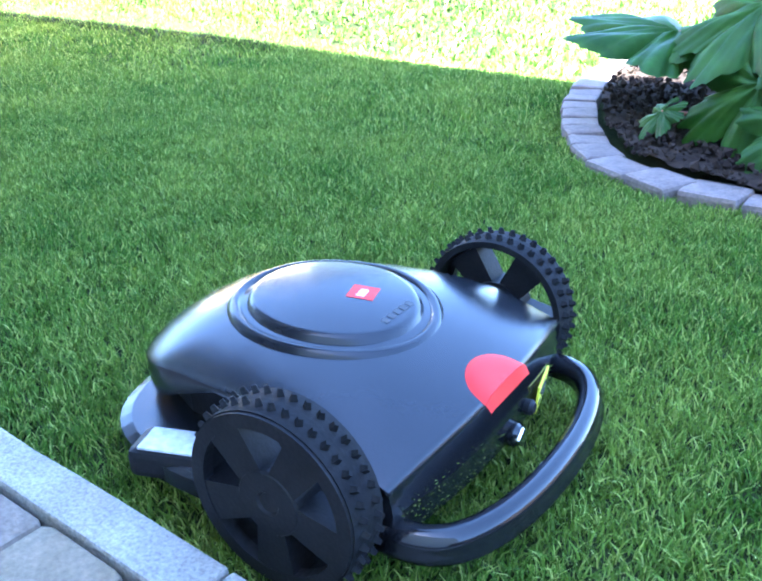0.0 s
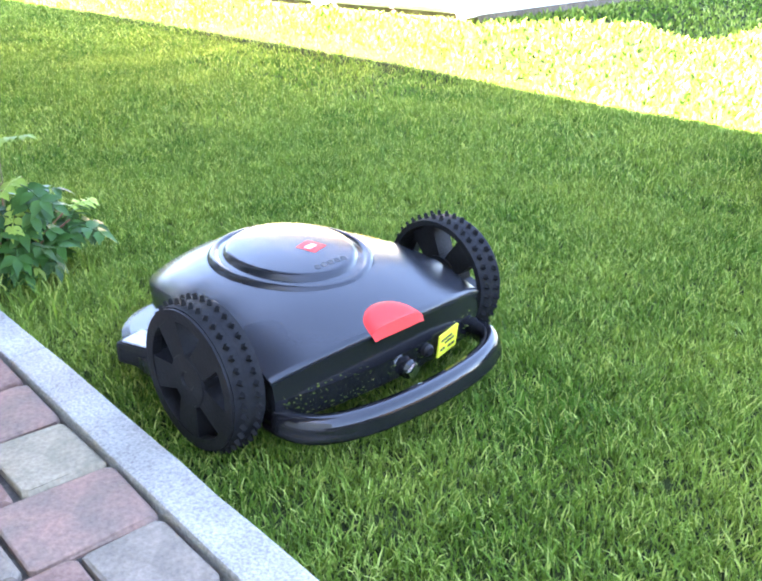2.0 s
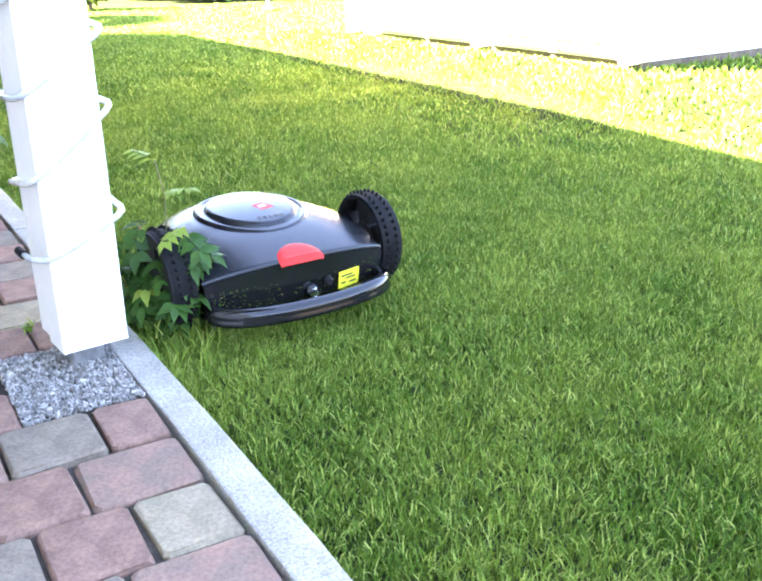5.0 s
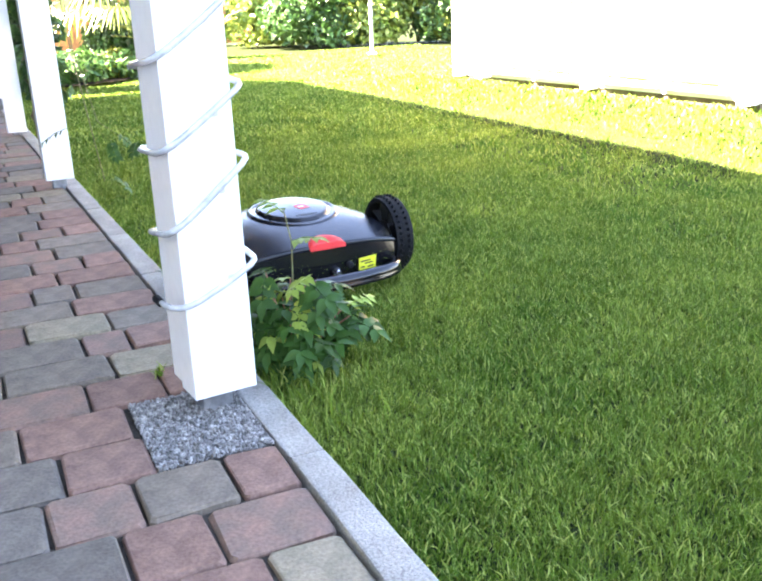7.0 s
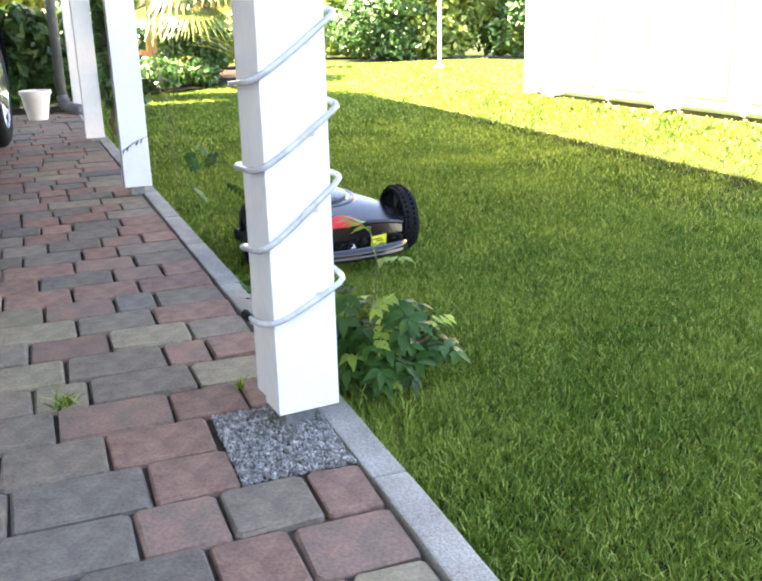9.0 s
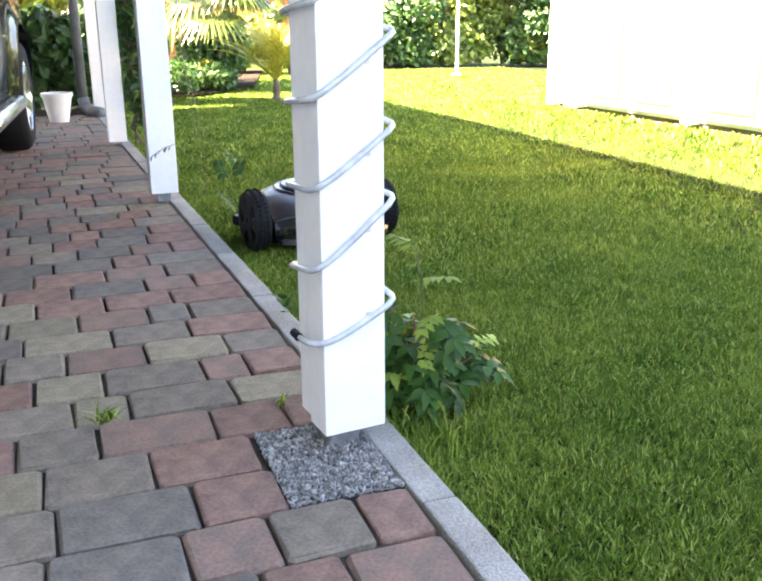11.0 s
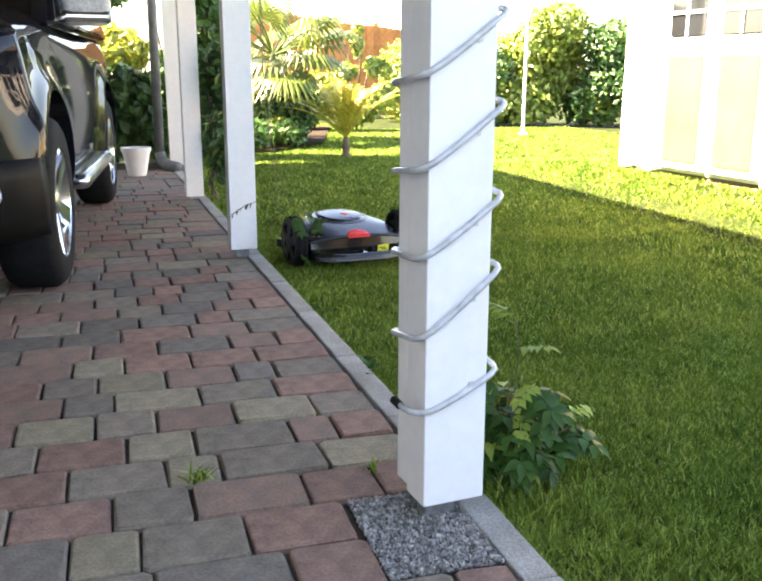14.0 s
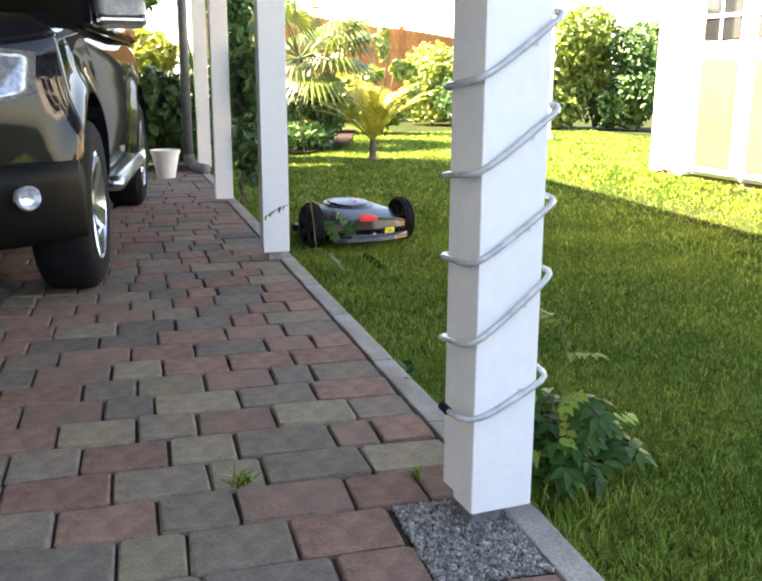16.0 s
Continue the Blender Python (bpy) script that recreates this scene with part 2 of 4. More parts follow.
def blade_field(name, xy, height, width, lean, mat, rng, z0=0.0):
    """Bent grass blades, five corners each, at the places xy."""
    k = len(xy)
    a = rng.uniform(0, 2 * math.pi, k)
    h = height * rng.uniform(0.55, 1.25, k)
    w = width * rng.uniform(0.7, 1.3, k)
    b = rng.uniform(0, 2 * math.pi, k)
    # tufts: height and lean drift from place to place
    px, py = xy[:, 0], xy[:, 1]
    patch = np.sin(23 * px + 3 * np.sin(9 * py)) * np.sin(27 * py + 2 * np.sin(11 * px))
    h *= 1 + 0.22 * patch
    l = lean * h * rng.uniform(0.1, 1.2, k)
    b += 0.9 * np.sin(17 * px - 13 * py + 2 * np.sin(7 * px))
    side = np.stack([np.cos(a), np.sin(a), 0 * a], 1) * (w / 2)[:, None]
    tip = np.stack([np.cos(b) * l, np.sin(b) * l, h], 1)
    mid = np.stack([np.cos(b) * l * 0.35, np.sin(b) * l * 0.35, h * 0.6], 1)
    base = np.stack([xy[:, 0], xy[:, 1], z0 + np.array([rise(*p) for p in xy])], 1)
    v = np.empty((k, 5, 3))
    v[:, 0], v[:, 1], v[:, 2], v[:, 3], v[:, 4] = base - side, base + side, base + mid + side * 0.8, base + mid - side * 0.8, base + tip
    me = bpy.data.meshes.new(name)
    me.vertices.add(5 * k)
    me.vertices.foreach_set("co", v.reshape(-1))
    o = np.arange(k)[:, None] * 5
    loops = np.concatenate([o + 0, o + 1, o + 2, o + 3, o + 3, o + 2, o + 4], 1).reshape(-1)
    me.loops.add(7 * k)
    me.loops.foreach_set("vertex_index", loops.astype(np.int32))
    me.polygons.add(2 * k)
    starts = (np.arange(k)[:, None] * 7 + np.array([0, 4])).reshape(-1)
    me.polygons.foreach_set("loop_start", starts.astype(np.int32))
    me.polygons.foreach_set("loop_total", np.tile([4, 3], k).astype(np.int32))
    me.polygons.foreach_set("use_smooth", [True] * (2 * k))
    me.update(calc_edges=True)
    me.materials.append(mat)
    return new(name, me)


def leaf_cloud(name, centres, radii, count, size, mat, rng, parent=None, up=0.35, long=1.6):
    """Many small two-faced leaves over lumps with uneven outlines."""
    centres, radii = np.array(centres, float), np.array(radii, float)
    vol = radii.prod(axis=1) ** (2 / 3)
    pick = rng.choice(len(centres), count, p=vol / vol.sum())
    d = rng.normal(size=(count, 3))
    d /= np.linalg.norm(d, axis=1)[:, None]
    r = rng.uniform(0.45, 1.0, count) ** 0.5 * rng.uniform(0.85, 1.18, count)
    p = centres[pick] + d * radii[pick] * r[:, None]
    keep = p[:, 2] > 0.01
    p, d = p[keep], d[keep]
    k = len(p)
    n = d + rng.normal(size=(k, 3)) * 0.6 + np.array([0, 0, up])
    n /= np.linalg.norm(n, axis=1)[:, None]
    t = np.cross(n, rng.normal(size=(k, 3)))
    t /= np.linalg.norm(t, axis=1)[:, None] + 1e-9
    s = np.cross(n, t)
    z = (size * rng.uniform(0.6, 1.4, k))[:, None]
    v = np.empty((k, 4, 3))
    v[:, 0], v[:, 2] = p - t * z * long / 2, p + t * z * long / 2 - n * z * 0.25
    v[:, 1], v[:, 3] = p + s * z / 2 + n * z * 0.1, p - s * z / 2 + n * z * 0.1
    faces = (np.arange(k)[:, None] * 4 + np.array([0, 1, 2, 3])).tolist()
    return pieces(name, v.reshape(-1, 3).tolist(), faces, mat, parent)


RNG = np.random.default_rng(7)


# ---- ground, lawn, paving ----
def kerb_y(x):
    """The lawn-side line of the paving, which bends a little past the first post."""
    return 0.0 if x > -0.7 else -0.024 * (-0.7 - x)


def rise(x, y):
    """The lawn climbs to a low bank under the shed."""
    def step(a, b, v):
        k = max(0.0, min(1.0, (v - a) / (b - a)))
        return k * k * (3 - 2 * k)
    return 0.19 * step(2.55, 3.02, y) * step(-1.0, -2.2, x) * step(-7.5, -5.3, x)


def build_ground():
    xs = [-170, -100, -60, -40, -28, -20] + [-16 + 0.3 * i for i in range(61)] + [4, 8, 20, 50, 120]
    ys = [-150, -80, -40, -20, -10, -5] + [-1 + 0.3 * i for i in range(31)] + [10, 14, 20, 40, 80, 150]
    bm = loft([[(x, y, -0.045 + rise(x, y)) for y in ys] for x in xs], False)
    tagged(part("ground", bm, TURF, smooth=True), "short green lawn turf running out to the garden's edge", "ground", kind="structure")
    bm = box(13.0, 3.36, 0.03, (-1.6, -1.72, -0.0275))
    tagged(part("pavement", bm, SAND), "block paving of mixed red and grey stones under the carport", "paving", kind="structure")


EDGING = [(-0.30, 3.6), (-0.22, 3.0), (-0.14, 2.6), (-0.035, 2.31), (0.10, 2.05), (0.24, 1.85), (0.38, 1.72), (0.54, 1.64), (0.74, 1.62), (0.95, 1.63), (1.3, 1.70), (1.9, 1.9)]


def edging_x(y):
    """Where the bed's edge lies at a given depth, on its steep part."""
    pts = EDGING[:8]
    for (xa, ya), (xb, yb) in zip(pts, pts[1:]):
        if yb <= y <= ya:
            return xa + (xb - xa) * (ya - y) / (ya - yb)
    return -0.3 if y > 3 else 9.0


def on_lawn(x, y):
    if y < kerb_y(x) + 0.068:
        return False
    if y > 1.55 and x > edging_x(y) - 0.012 and (y > 1.64 or x > 0.5):
        return False
    if -4.9 < x < -2.25 and y > 3.06 + 0.079 * (x + 4.92) and y < 5.2:
        return False
    return True


def build_lawn():
    lawn = thing("lawn", "closely mown green lawn with pale dry tips", "lawn", kind="stuff")
    table = RNG.random((97, 89))
    def tufted(xy, cell):
        """Keep more blades on a scatter of tufts than between them."""
        u, v = xy[:, 0] / cell, xy[:, 1] / cell
        iu, iv = np.floor(u).astype(int), np.floor(v).astype(int)
        fu, fv = u - iu, v - iv
        def at(a, b):
            return table[(iu + a) % 97, (iv + b) % 89]
        k = (at(0, 0) * (1 - fu) + at(1, 0) * fu) * (1 - fv) + (at(0, 1) * (1 - fu) + at(1, 1) * fu) * fv
        return xy[RNG.uniform(0.0, 1.0, len(xy)) < 0.22 + 0.78 * k]
    zones = (((-1.7, 1.35, 0.06, 1.75), 84000, 0.021, 0.0029), ((-4.2, -1.7, 0.0, 2.0), 32000, 0.024, 0.0042), ((-1.7, 1.35, 1.75, 2.75), 38000, 0.023, 0.0038),
             ((-4.2, -1.7, 2.0, 2.9), 12000, 0.026, 0.006), ((-9.5, -4.2, -0.2, 3.2), 6000, 0.030, 0.009), ((-12.5, 0.2, 2.75, 6.5), 1800, 0.030, 0.014), ((-14, -9.5, 0.4, 3.2), 1800, 0.036, 0.015))
    for (x0, x1, y0, y1), density, h, w in zones:
        k = int((x1 - x0) * (y1 - y0) * density)
        xy = np.stack([RNG.uniform(x0, x1, k), RNG.uniform(y0, y1, k)], 1)
        xy = tufted(xy, 0.016 if w < 0.0042 else 0.03) if w < 0.0065 else xy
        xy = xy[[on_lawn(*p) for p in xy]]
        ob = blade_field("grass", xy, h, w, 1.05, GRASS, RNG, -0.045)
        ob.parent = lawn
        tagged(ob, kind="stuff")
    # longer tufts along the kerb and under the young bush
    k = 2600
    x = RNG.uniform(-6.5, -0.35, k)
    xy = np.stack([x, np.array([kerb_y(a) for a in x]) + 0.07 + np.abs(RNG.normal(0, 0.012, k))], 1)
    ob = blade_field("kerb_grass", xy, 0.04, 0.004, 0.9, GRASS, RNG, -0.045)
    ob.parent = lawn
    tagged(ob, kind="stuff")
    k = 520
    xy = np.stack([RNG.normal(-0.66, 0.10, k), 0.08 + np.abs(RNG.normal(0.0, 0.10, k))], 1)
    ob = blade_field("long_grass", xy, 0.065, 0.0045, 0.9, GRASS, RNG, -0.045)
    ob.parent = lawn
    tagged(ob, kind="stuff")


def build_kerb():
    kerb = thing("kerb", "pale granite kerb stones between paving and lawn", "kerb", kind="structure")
    x = 1.55
    lengths = [0.82, 0.98, 0.80, 0.52, 0.55, 0.50, 0.6, 0.5, 0.7, 0.6, 0.7, 0.8, 0.8, 0.9]
    for length in lengths:
        a, b = Vector((x, kerb_y(x) + 0.036, 0)), Vector((x - length, kerb_y(x - length) + 0.036, 0))
        bm = box((b - a).length - 0.006, 0.068, 0.16, (0, 0, -0.077), 0.005)
        bmesh.ops.subdivide_edges(bm, edges=[e for e in bm.edges if e.calc_length() > 0.3], cuts=9)
        for v in bm.verts:
            v.co.y += 0.0022 * noise.noise(Vector((v.co.x * 14, v.co.y * 30, x)))
            v.co.z += 0.0022 * noise.noise(Vector((v.co.x * 16, v.co.y * 30, x + 5)))
        ang = math.degrees(math.atan2((b - a).y, (b - a).x))
        part("kerb_stone", bm, GRANITE, kerb, m=pose((a.x + b.x) / 2, (a.y + b.y) / 2, RNG.uniform(-0.002, 0.003), 0, 0, ang))
        x -= length


ROW = 0.16
# stones of each row from the kerb outwards: length in centimetres and colour
ROWS_KNOWN = {
    -4: "14b 22g 16r 20s", -3: "12g 22r 16g 20b", -2: "18m 22g 16r 22s", -1: "13b 14r 22g 16s 22r", 0: "18m 14r 20s 22g 16r",
    1: "11r 16g 15m 22s 16g 22r", 2: "22x 16r 24s 16g 22r 16s", 3: "23x 21r 20g 13b 22s 16r 22g", 4: "13r 16r 24m 16g 20r 22g 16s",
    5: "21b 24g 12b 21g 23r 16g", 6: "14r 11m 24g 16b 20r 16g", 7: "16g 21b 20m 15g 19b 16r", 8: "23r 21g 23b 13s 21m 16r",
    9: "20g 12s 20m 19b 15g 22r", 10: "23r 20r 20r 15b 22m 16s", 11: "13r 16m 23s 20r 22m 16g",
    12: "20g 20m 23r 19s 22s 16r", 13: "24g 12r 20s 20s 21g 16r", 14: "13r 15m 19s 16g 20m 16r", 15: "20r 19s 16r 16g 20m", 16: "17r 19s 12r 15s 20g", 17: "21g 19r 15r 16s 20m",
}


def paver_mesh(length, key, seed):
    """One worn block: rounded top corners and a slightly wavy outline."""
    rng = random.Random(seed)
    lx, ly = ROW - 0.007, length - 0.007
    def ring(inset, z, j):
        out = []
        hx, hy, c = lx / 2 - inset, ly / 2 - inset, 0.008
        for sx, sy in ((1, 1), (-1, 1), (-1, -1), (1, -1)):
            two = [(sx * hx, sy * (hy - c)), (sx * (hx - c), sy * hy)]
            if sx * sy < 0:
                two.reverse()
            out += two
        return [(x + rng.uniform(-j, j), y + rng.uniform(-j, j), z) for x, y in out]
    bm = loft([ring(0, -0.05, 0), ring(0.0, -0.007, 0.0026), ring(0.0022, -0.0018, 0.0028), ring(0.0055, 0.0005, 0.0030)], True, True)
    return finish(bm, PAVING[key], "paver", False)


def build_paving():
    base = bpy.data.objects["pavement"]
    meshes, loose_v, loose_f = {}, [], []
    rng = random.Random(5)
    placed = 0
    slots = []
    for r in range(-6, 46):
        known = ROWS_KNOWN.get(r, "").split()
        xc = -ROW * (r + 0.5) + max(0, r - 7) * 0.002
        y, i = kerb_y(xc) - 0.002, 0
        while y > -3.0:
            if i < len(known):
                length, key = int(known[i][:-1]) / 100, known[i][-1]
            else:
                length, key = rng.choice((0.13, 0.16, 0.20, 0.20, 0.23)), rng.choice("rrmmggbs")
            if key != "x":
                slots.append((r, xc, y - length / 2, length, key))
            y -= length
            i += 1
    near = sorted(slots, key=lambda s: (s[0] > 24 or s[2] < -1.25, abs(s[1])))
    for r, x, y, length, key in near:
        kind = (round(length, 2), key, rng.randrange(2))
        m = Matrix.Translation((x, y, rng.uniform(-0.003, 0.003))) @ pose(0, 0, 0, rng.uniform(-0.7, 0.7), rng.uniform(-0.7, 0.7), rng.uniform(-1.0, 1.0))
        if kind not in meshes:
            meshes[kind] = paver_mesh(length, key, len(meshes))
        if placed < 300:
            ob = new("paver", meshes[kind])
            ob.matrix_basis = m
            ob.parent = base
            placed += 1
        else:
            slots_far.append((meshes[kind], m, key))
    for key in PAVING:
        verts, faces = [], []
        for me, m, k in slots_far:
            if k != key:
                continue
            o = len(verts)
            verts += [tuple(m @ v.co) for v in me.vertices]
            faces += [[o + i for i in p.vertices] for p in me.polygons]
        if verts:
            tagged(pieces("far_pavers", verts, faces, PAVING[key], base), kind="stuff")


slots_far = []


def build_gravel():
    bed = thing("gravel_patch", "square of loose grey chippings round a post foot", "gravel", kind="stuff")
    part("bed", box(0.31, 0.22, 0.02, (-0.48, -0.112, -0.014)), SAND, bed)
    rng = random.Random(3)
    verts, faces = [], []
    for _ in range(5200):
        c = Vector((rng.uniform(-0.632, -0.326), rng.uniform(-0.222, -0.004), rng.uniform(-0.006, 0.003)))
        s = rng.uniform(0.0022, 0.0052)
        q = Euler((rng.uniform(0, 6), rng.uniform(0, 6), rng.uniform(0, 6))).to_matrix()
        o = len(verts)
        for p in ((1.3, 0, 0), (-1.1, 0.2, 0), (0, 1, 0), (0.1, -0.9, 0.1), (0, 0, 0.8), (0, 0.1, -0.8)):
            verts.append(tuple(c + s * (q @ Vector(p))))
        for f in ((0, 2, 4), (2, 1, 4), (1, 3, 4), (3, 0, 4), (2, 0, 5), (1, 2, 5), (3, 1, 5), (0, 3, 5)):
            faces.append([o + i for i in f])
    tagged(pieces("chippings", verts, faces, GRAVEL, bed), kind="stuff")


def build_edging():
    edging = thing("bed_edging", "row of weathered pinkish stone blocks edging a flower bed", "edging", kind="structure")
    pts = [Vector((x, y, 0)) for x, y in EDGING]
    dense = []
    for a, b in zip(pts, pts[1:]):
        for k in range(20):
            dense.append(a.lerp(b, k / 20))
    s, last = 0.0, dense[0]
    nxt = 0.06
    for a, b in zip(dense, dense[1:]):
        s += (b - a).length
        if s >= nxt:
            d = (b - a).normalized()
            ang = math.degrees(math.atan2(d.y, d.x))
            long = 0.10 if b.y > 1.9 else 0.155
            bm = box(long - 0.006, 0.115, 0.12, (0, 0.045, -0.055), 0.012)
            for v in bm.verts:
                v.co += 0.004 * Vector((noise.noise(v.co * 40 + b * 9), noise.noise(v.co * 43 - b * 9), noise.noise(v.co * 38 + b * 7)))
            part("edging_block", bm, EDGE, edging, m=pose(b.x, b.y, -0.014 + RNG.uniform(-0.004, 0.004), RNG.uniform(-2, 2), RNG.uniform(-2, 2), ang + RNG.uniform(-3, 3)))
            nxt = s + long
    outline = [Vector((p.x + 0.09, p.y + 0.085, 0.0)) for p in pts] + [Vector((4, 2.2, 0)), Vector((4, 5.0, 0)), Vector((-0.2, 5.0, 0))]
    bm = bmesh.new()
    top = bm.faces.new([bm.verts.new((p.x, p.y, 0.004)) for p in outline])
    bmesh.ops.triangulate(bm, faces=[top])
    bmesh.ops.subdivide_edges(bm, edges=bm.edges[:], cuts=12, use_grid_fill=True)
    for v in bm.verts:
        v.co.z += 0.022 * noise.noise(v.co * 9) + 0.012 * noise.noise(v.co * 31)
    rng = random.Random(9)
    verts, faces = [], []
    for _ in range(3600):
        x, y = rng.uniform(-0.1, 1.3), rng.uniform(1.68, 3.0)
        if x < edging_x(y) + 0.13 or y < 1.78 and x < 0.62:
            continue
        c, q = Vector((x, y, 0.016 + rng.uniform(-0.006, 0.014))), Euler((rng.uniform(0, 6), rng.uniform(0, 6), 0)).to_matrix()
        k = rng.uniform(0.004, 0.02) * rng.uniform(0.4, 1.0)
        o = len(verts)
        verts += [tuple(c + k * rng.uniform(0.7, 1.3) * (q @ Vector(p))) for p in ((1, 0, 0), (-1, 0, 0), (0, 1, 0), (0, -1, 0), (0, 0, 1), (0, 0, -1))]
        faces += [[o + i for i in f] for f in ((0, 2, 4), (2, 1, 4), (1, 3, 4), (3, 0, 4), (2, 0, 5), (1, 2, 5), (3, 1, 5), (0, 3, 5))]
    clods = thing("soil_clods", "loose dark clods on the flower bed", "soil", kind="stuff")
    tagged(pieces("clods", verts, faces, SOIL, clods), kind="stuff")
    tagged(part("flower_bed", bm, SOIL, smooth=True), "dark crumbly soil of a flower bed", "soil", kind="structure")


# ---- robot mower ----
SIDE = ((-0.385, 0.0), (-0.380, 0.070), (-0.365, 0.118), (-0.332, 0.165), (-0.28, 0.190), (-0.15, 0.215), (0.0, 0.230), (0.115, 0.235), (0.2, 0.237))
CREASE = ((-0.385, 0.126), (-0.332, 0.136), (-0.25, 0.152), (-0.16, 0.163), (-0.08, 0.166), (0.01, 0.157), (0.063, 0.140), (0.115, 0.121), (0.15, 0.110))


def glide(table, x):
    """A smooth curve through the pairs of a table."""
    xs, vs = zip(*table)
    return sum(float(np.interp(x + d, xs, vs)) * w for d, w in ((-0.018, 0.25), (0.0, 0.5), (0.018, 0.25)))


def shell_half(x):
    if x < -0.332:
        return float(np.interp(x, *zip(*SIDE)))
    return glide(SIDE, x)


def shell_peak(x):
    return 0.209 - 0.064 * ((x + 0.17) / 0.285) ** 2 if x > -0.17 else 0.209 - 0.072 * ((-0.17 - x) / 0.215) ** 2.4


def shell_edge(x):
    return glide(CREASE, x)


def shell_z(x, y):
    w = max(shell_half(x), 1e-4)
    k = min(1.0, abs(y) / w)
    lo = shell_edge(x)
    return lo + max(0.0, shell_peak(x) - lo) * (1 - k ** 2.1) ** 0.85


LID = (-0.120, 0.140, 0.128)


def build_wheel(mower, side):
    """A studded wheel; its axle is along y and its outer face looks along side."""
    R, half = 0.120, 0.027
    wheel = thing("wheel", "", "")
    wheel.parent = mower
    wheel.location = (-0.002, side * 0.271, 0.107)
    bm = lathe([(R - 0.016, -half), (R - 0.006, -half), (R - 0.004, 0), (R - 0.006, half), (R - 0.016, half), (R - 0.016, -half)], 48, "y", False)
    part("tyre", bm, RUBBER, wheel, "studded black tyre")
    s = bmesh.new()
    bmesh.ops.create_cone(s, cap_ends=True, segments=4, radius1=0.0066, radius2=0.0035, depth=0.012)
    stud = finish(s, RUBBER, "stud", False)
    for i in range(40):
        for row in (-1, 1):
            a = 2 * math.pi * (i + 0.25 * row) / 40
            ob = new("stud", stud)
            ob.matrix_basis = Matrix.Rotation(-a, 4, "Y") @ Matrix.Translation((R - 0.002, row * 0.013, 0)) @ Matrix.Rotation(radians(90), 4, "Y")
            ob.parent = wheel
    y0, y1 = side * (half - 0.012), side * (half + 0.004)
    bm = lathe([(R - 0.026, y0), (R - 0.008, y0), (R - 0.008, y1), (R - 0.026, y1), (R - 0.026, y0)], 48, "y", False)
    part("rim", bm, PLASTIC, wheel)
    bm = lathe([(0.043, y0 - side * 0.03), (0.043, y1 - side * 0.003), (0.040, y1), (0.016, y1), (0.013, y1 - side * 0.003)], 32, "y")
    part("hub", bm, PLASTIC, wheel)
    for i in range(5):
        q = Matrix.Rotation(2 * math.pi * i / 5 + 0.3, 4, "Y")
        y2, y3 = y0 - side * 0.026, y1 - side * 0.0015
        bm = bmesh.new()
        base = [(0.030, -0.019), (R - 0.022, -0.027), (R - 0.022, 0.027), (0.030, 0.019)]
        lo = [bm.verts.new(q @ Vector((x, y2, z))) for x, z in base]
        hi = [bm.verts.new(q @ Vector((x, y3, z))) for x, z in base]
        bm.faces.new(lo)
        bm.faces.new(hi[::-1])
        for k in range(4):
            bm.faces.new((lo[k], lo[(k + 1) % 4], hi[(k + 1) % 4], hi[k]))
        part("spoke", bm, PLASTIC, wheel)
    return wheel


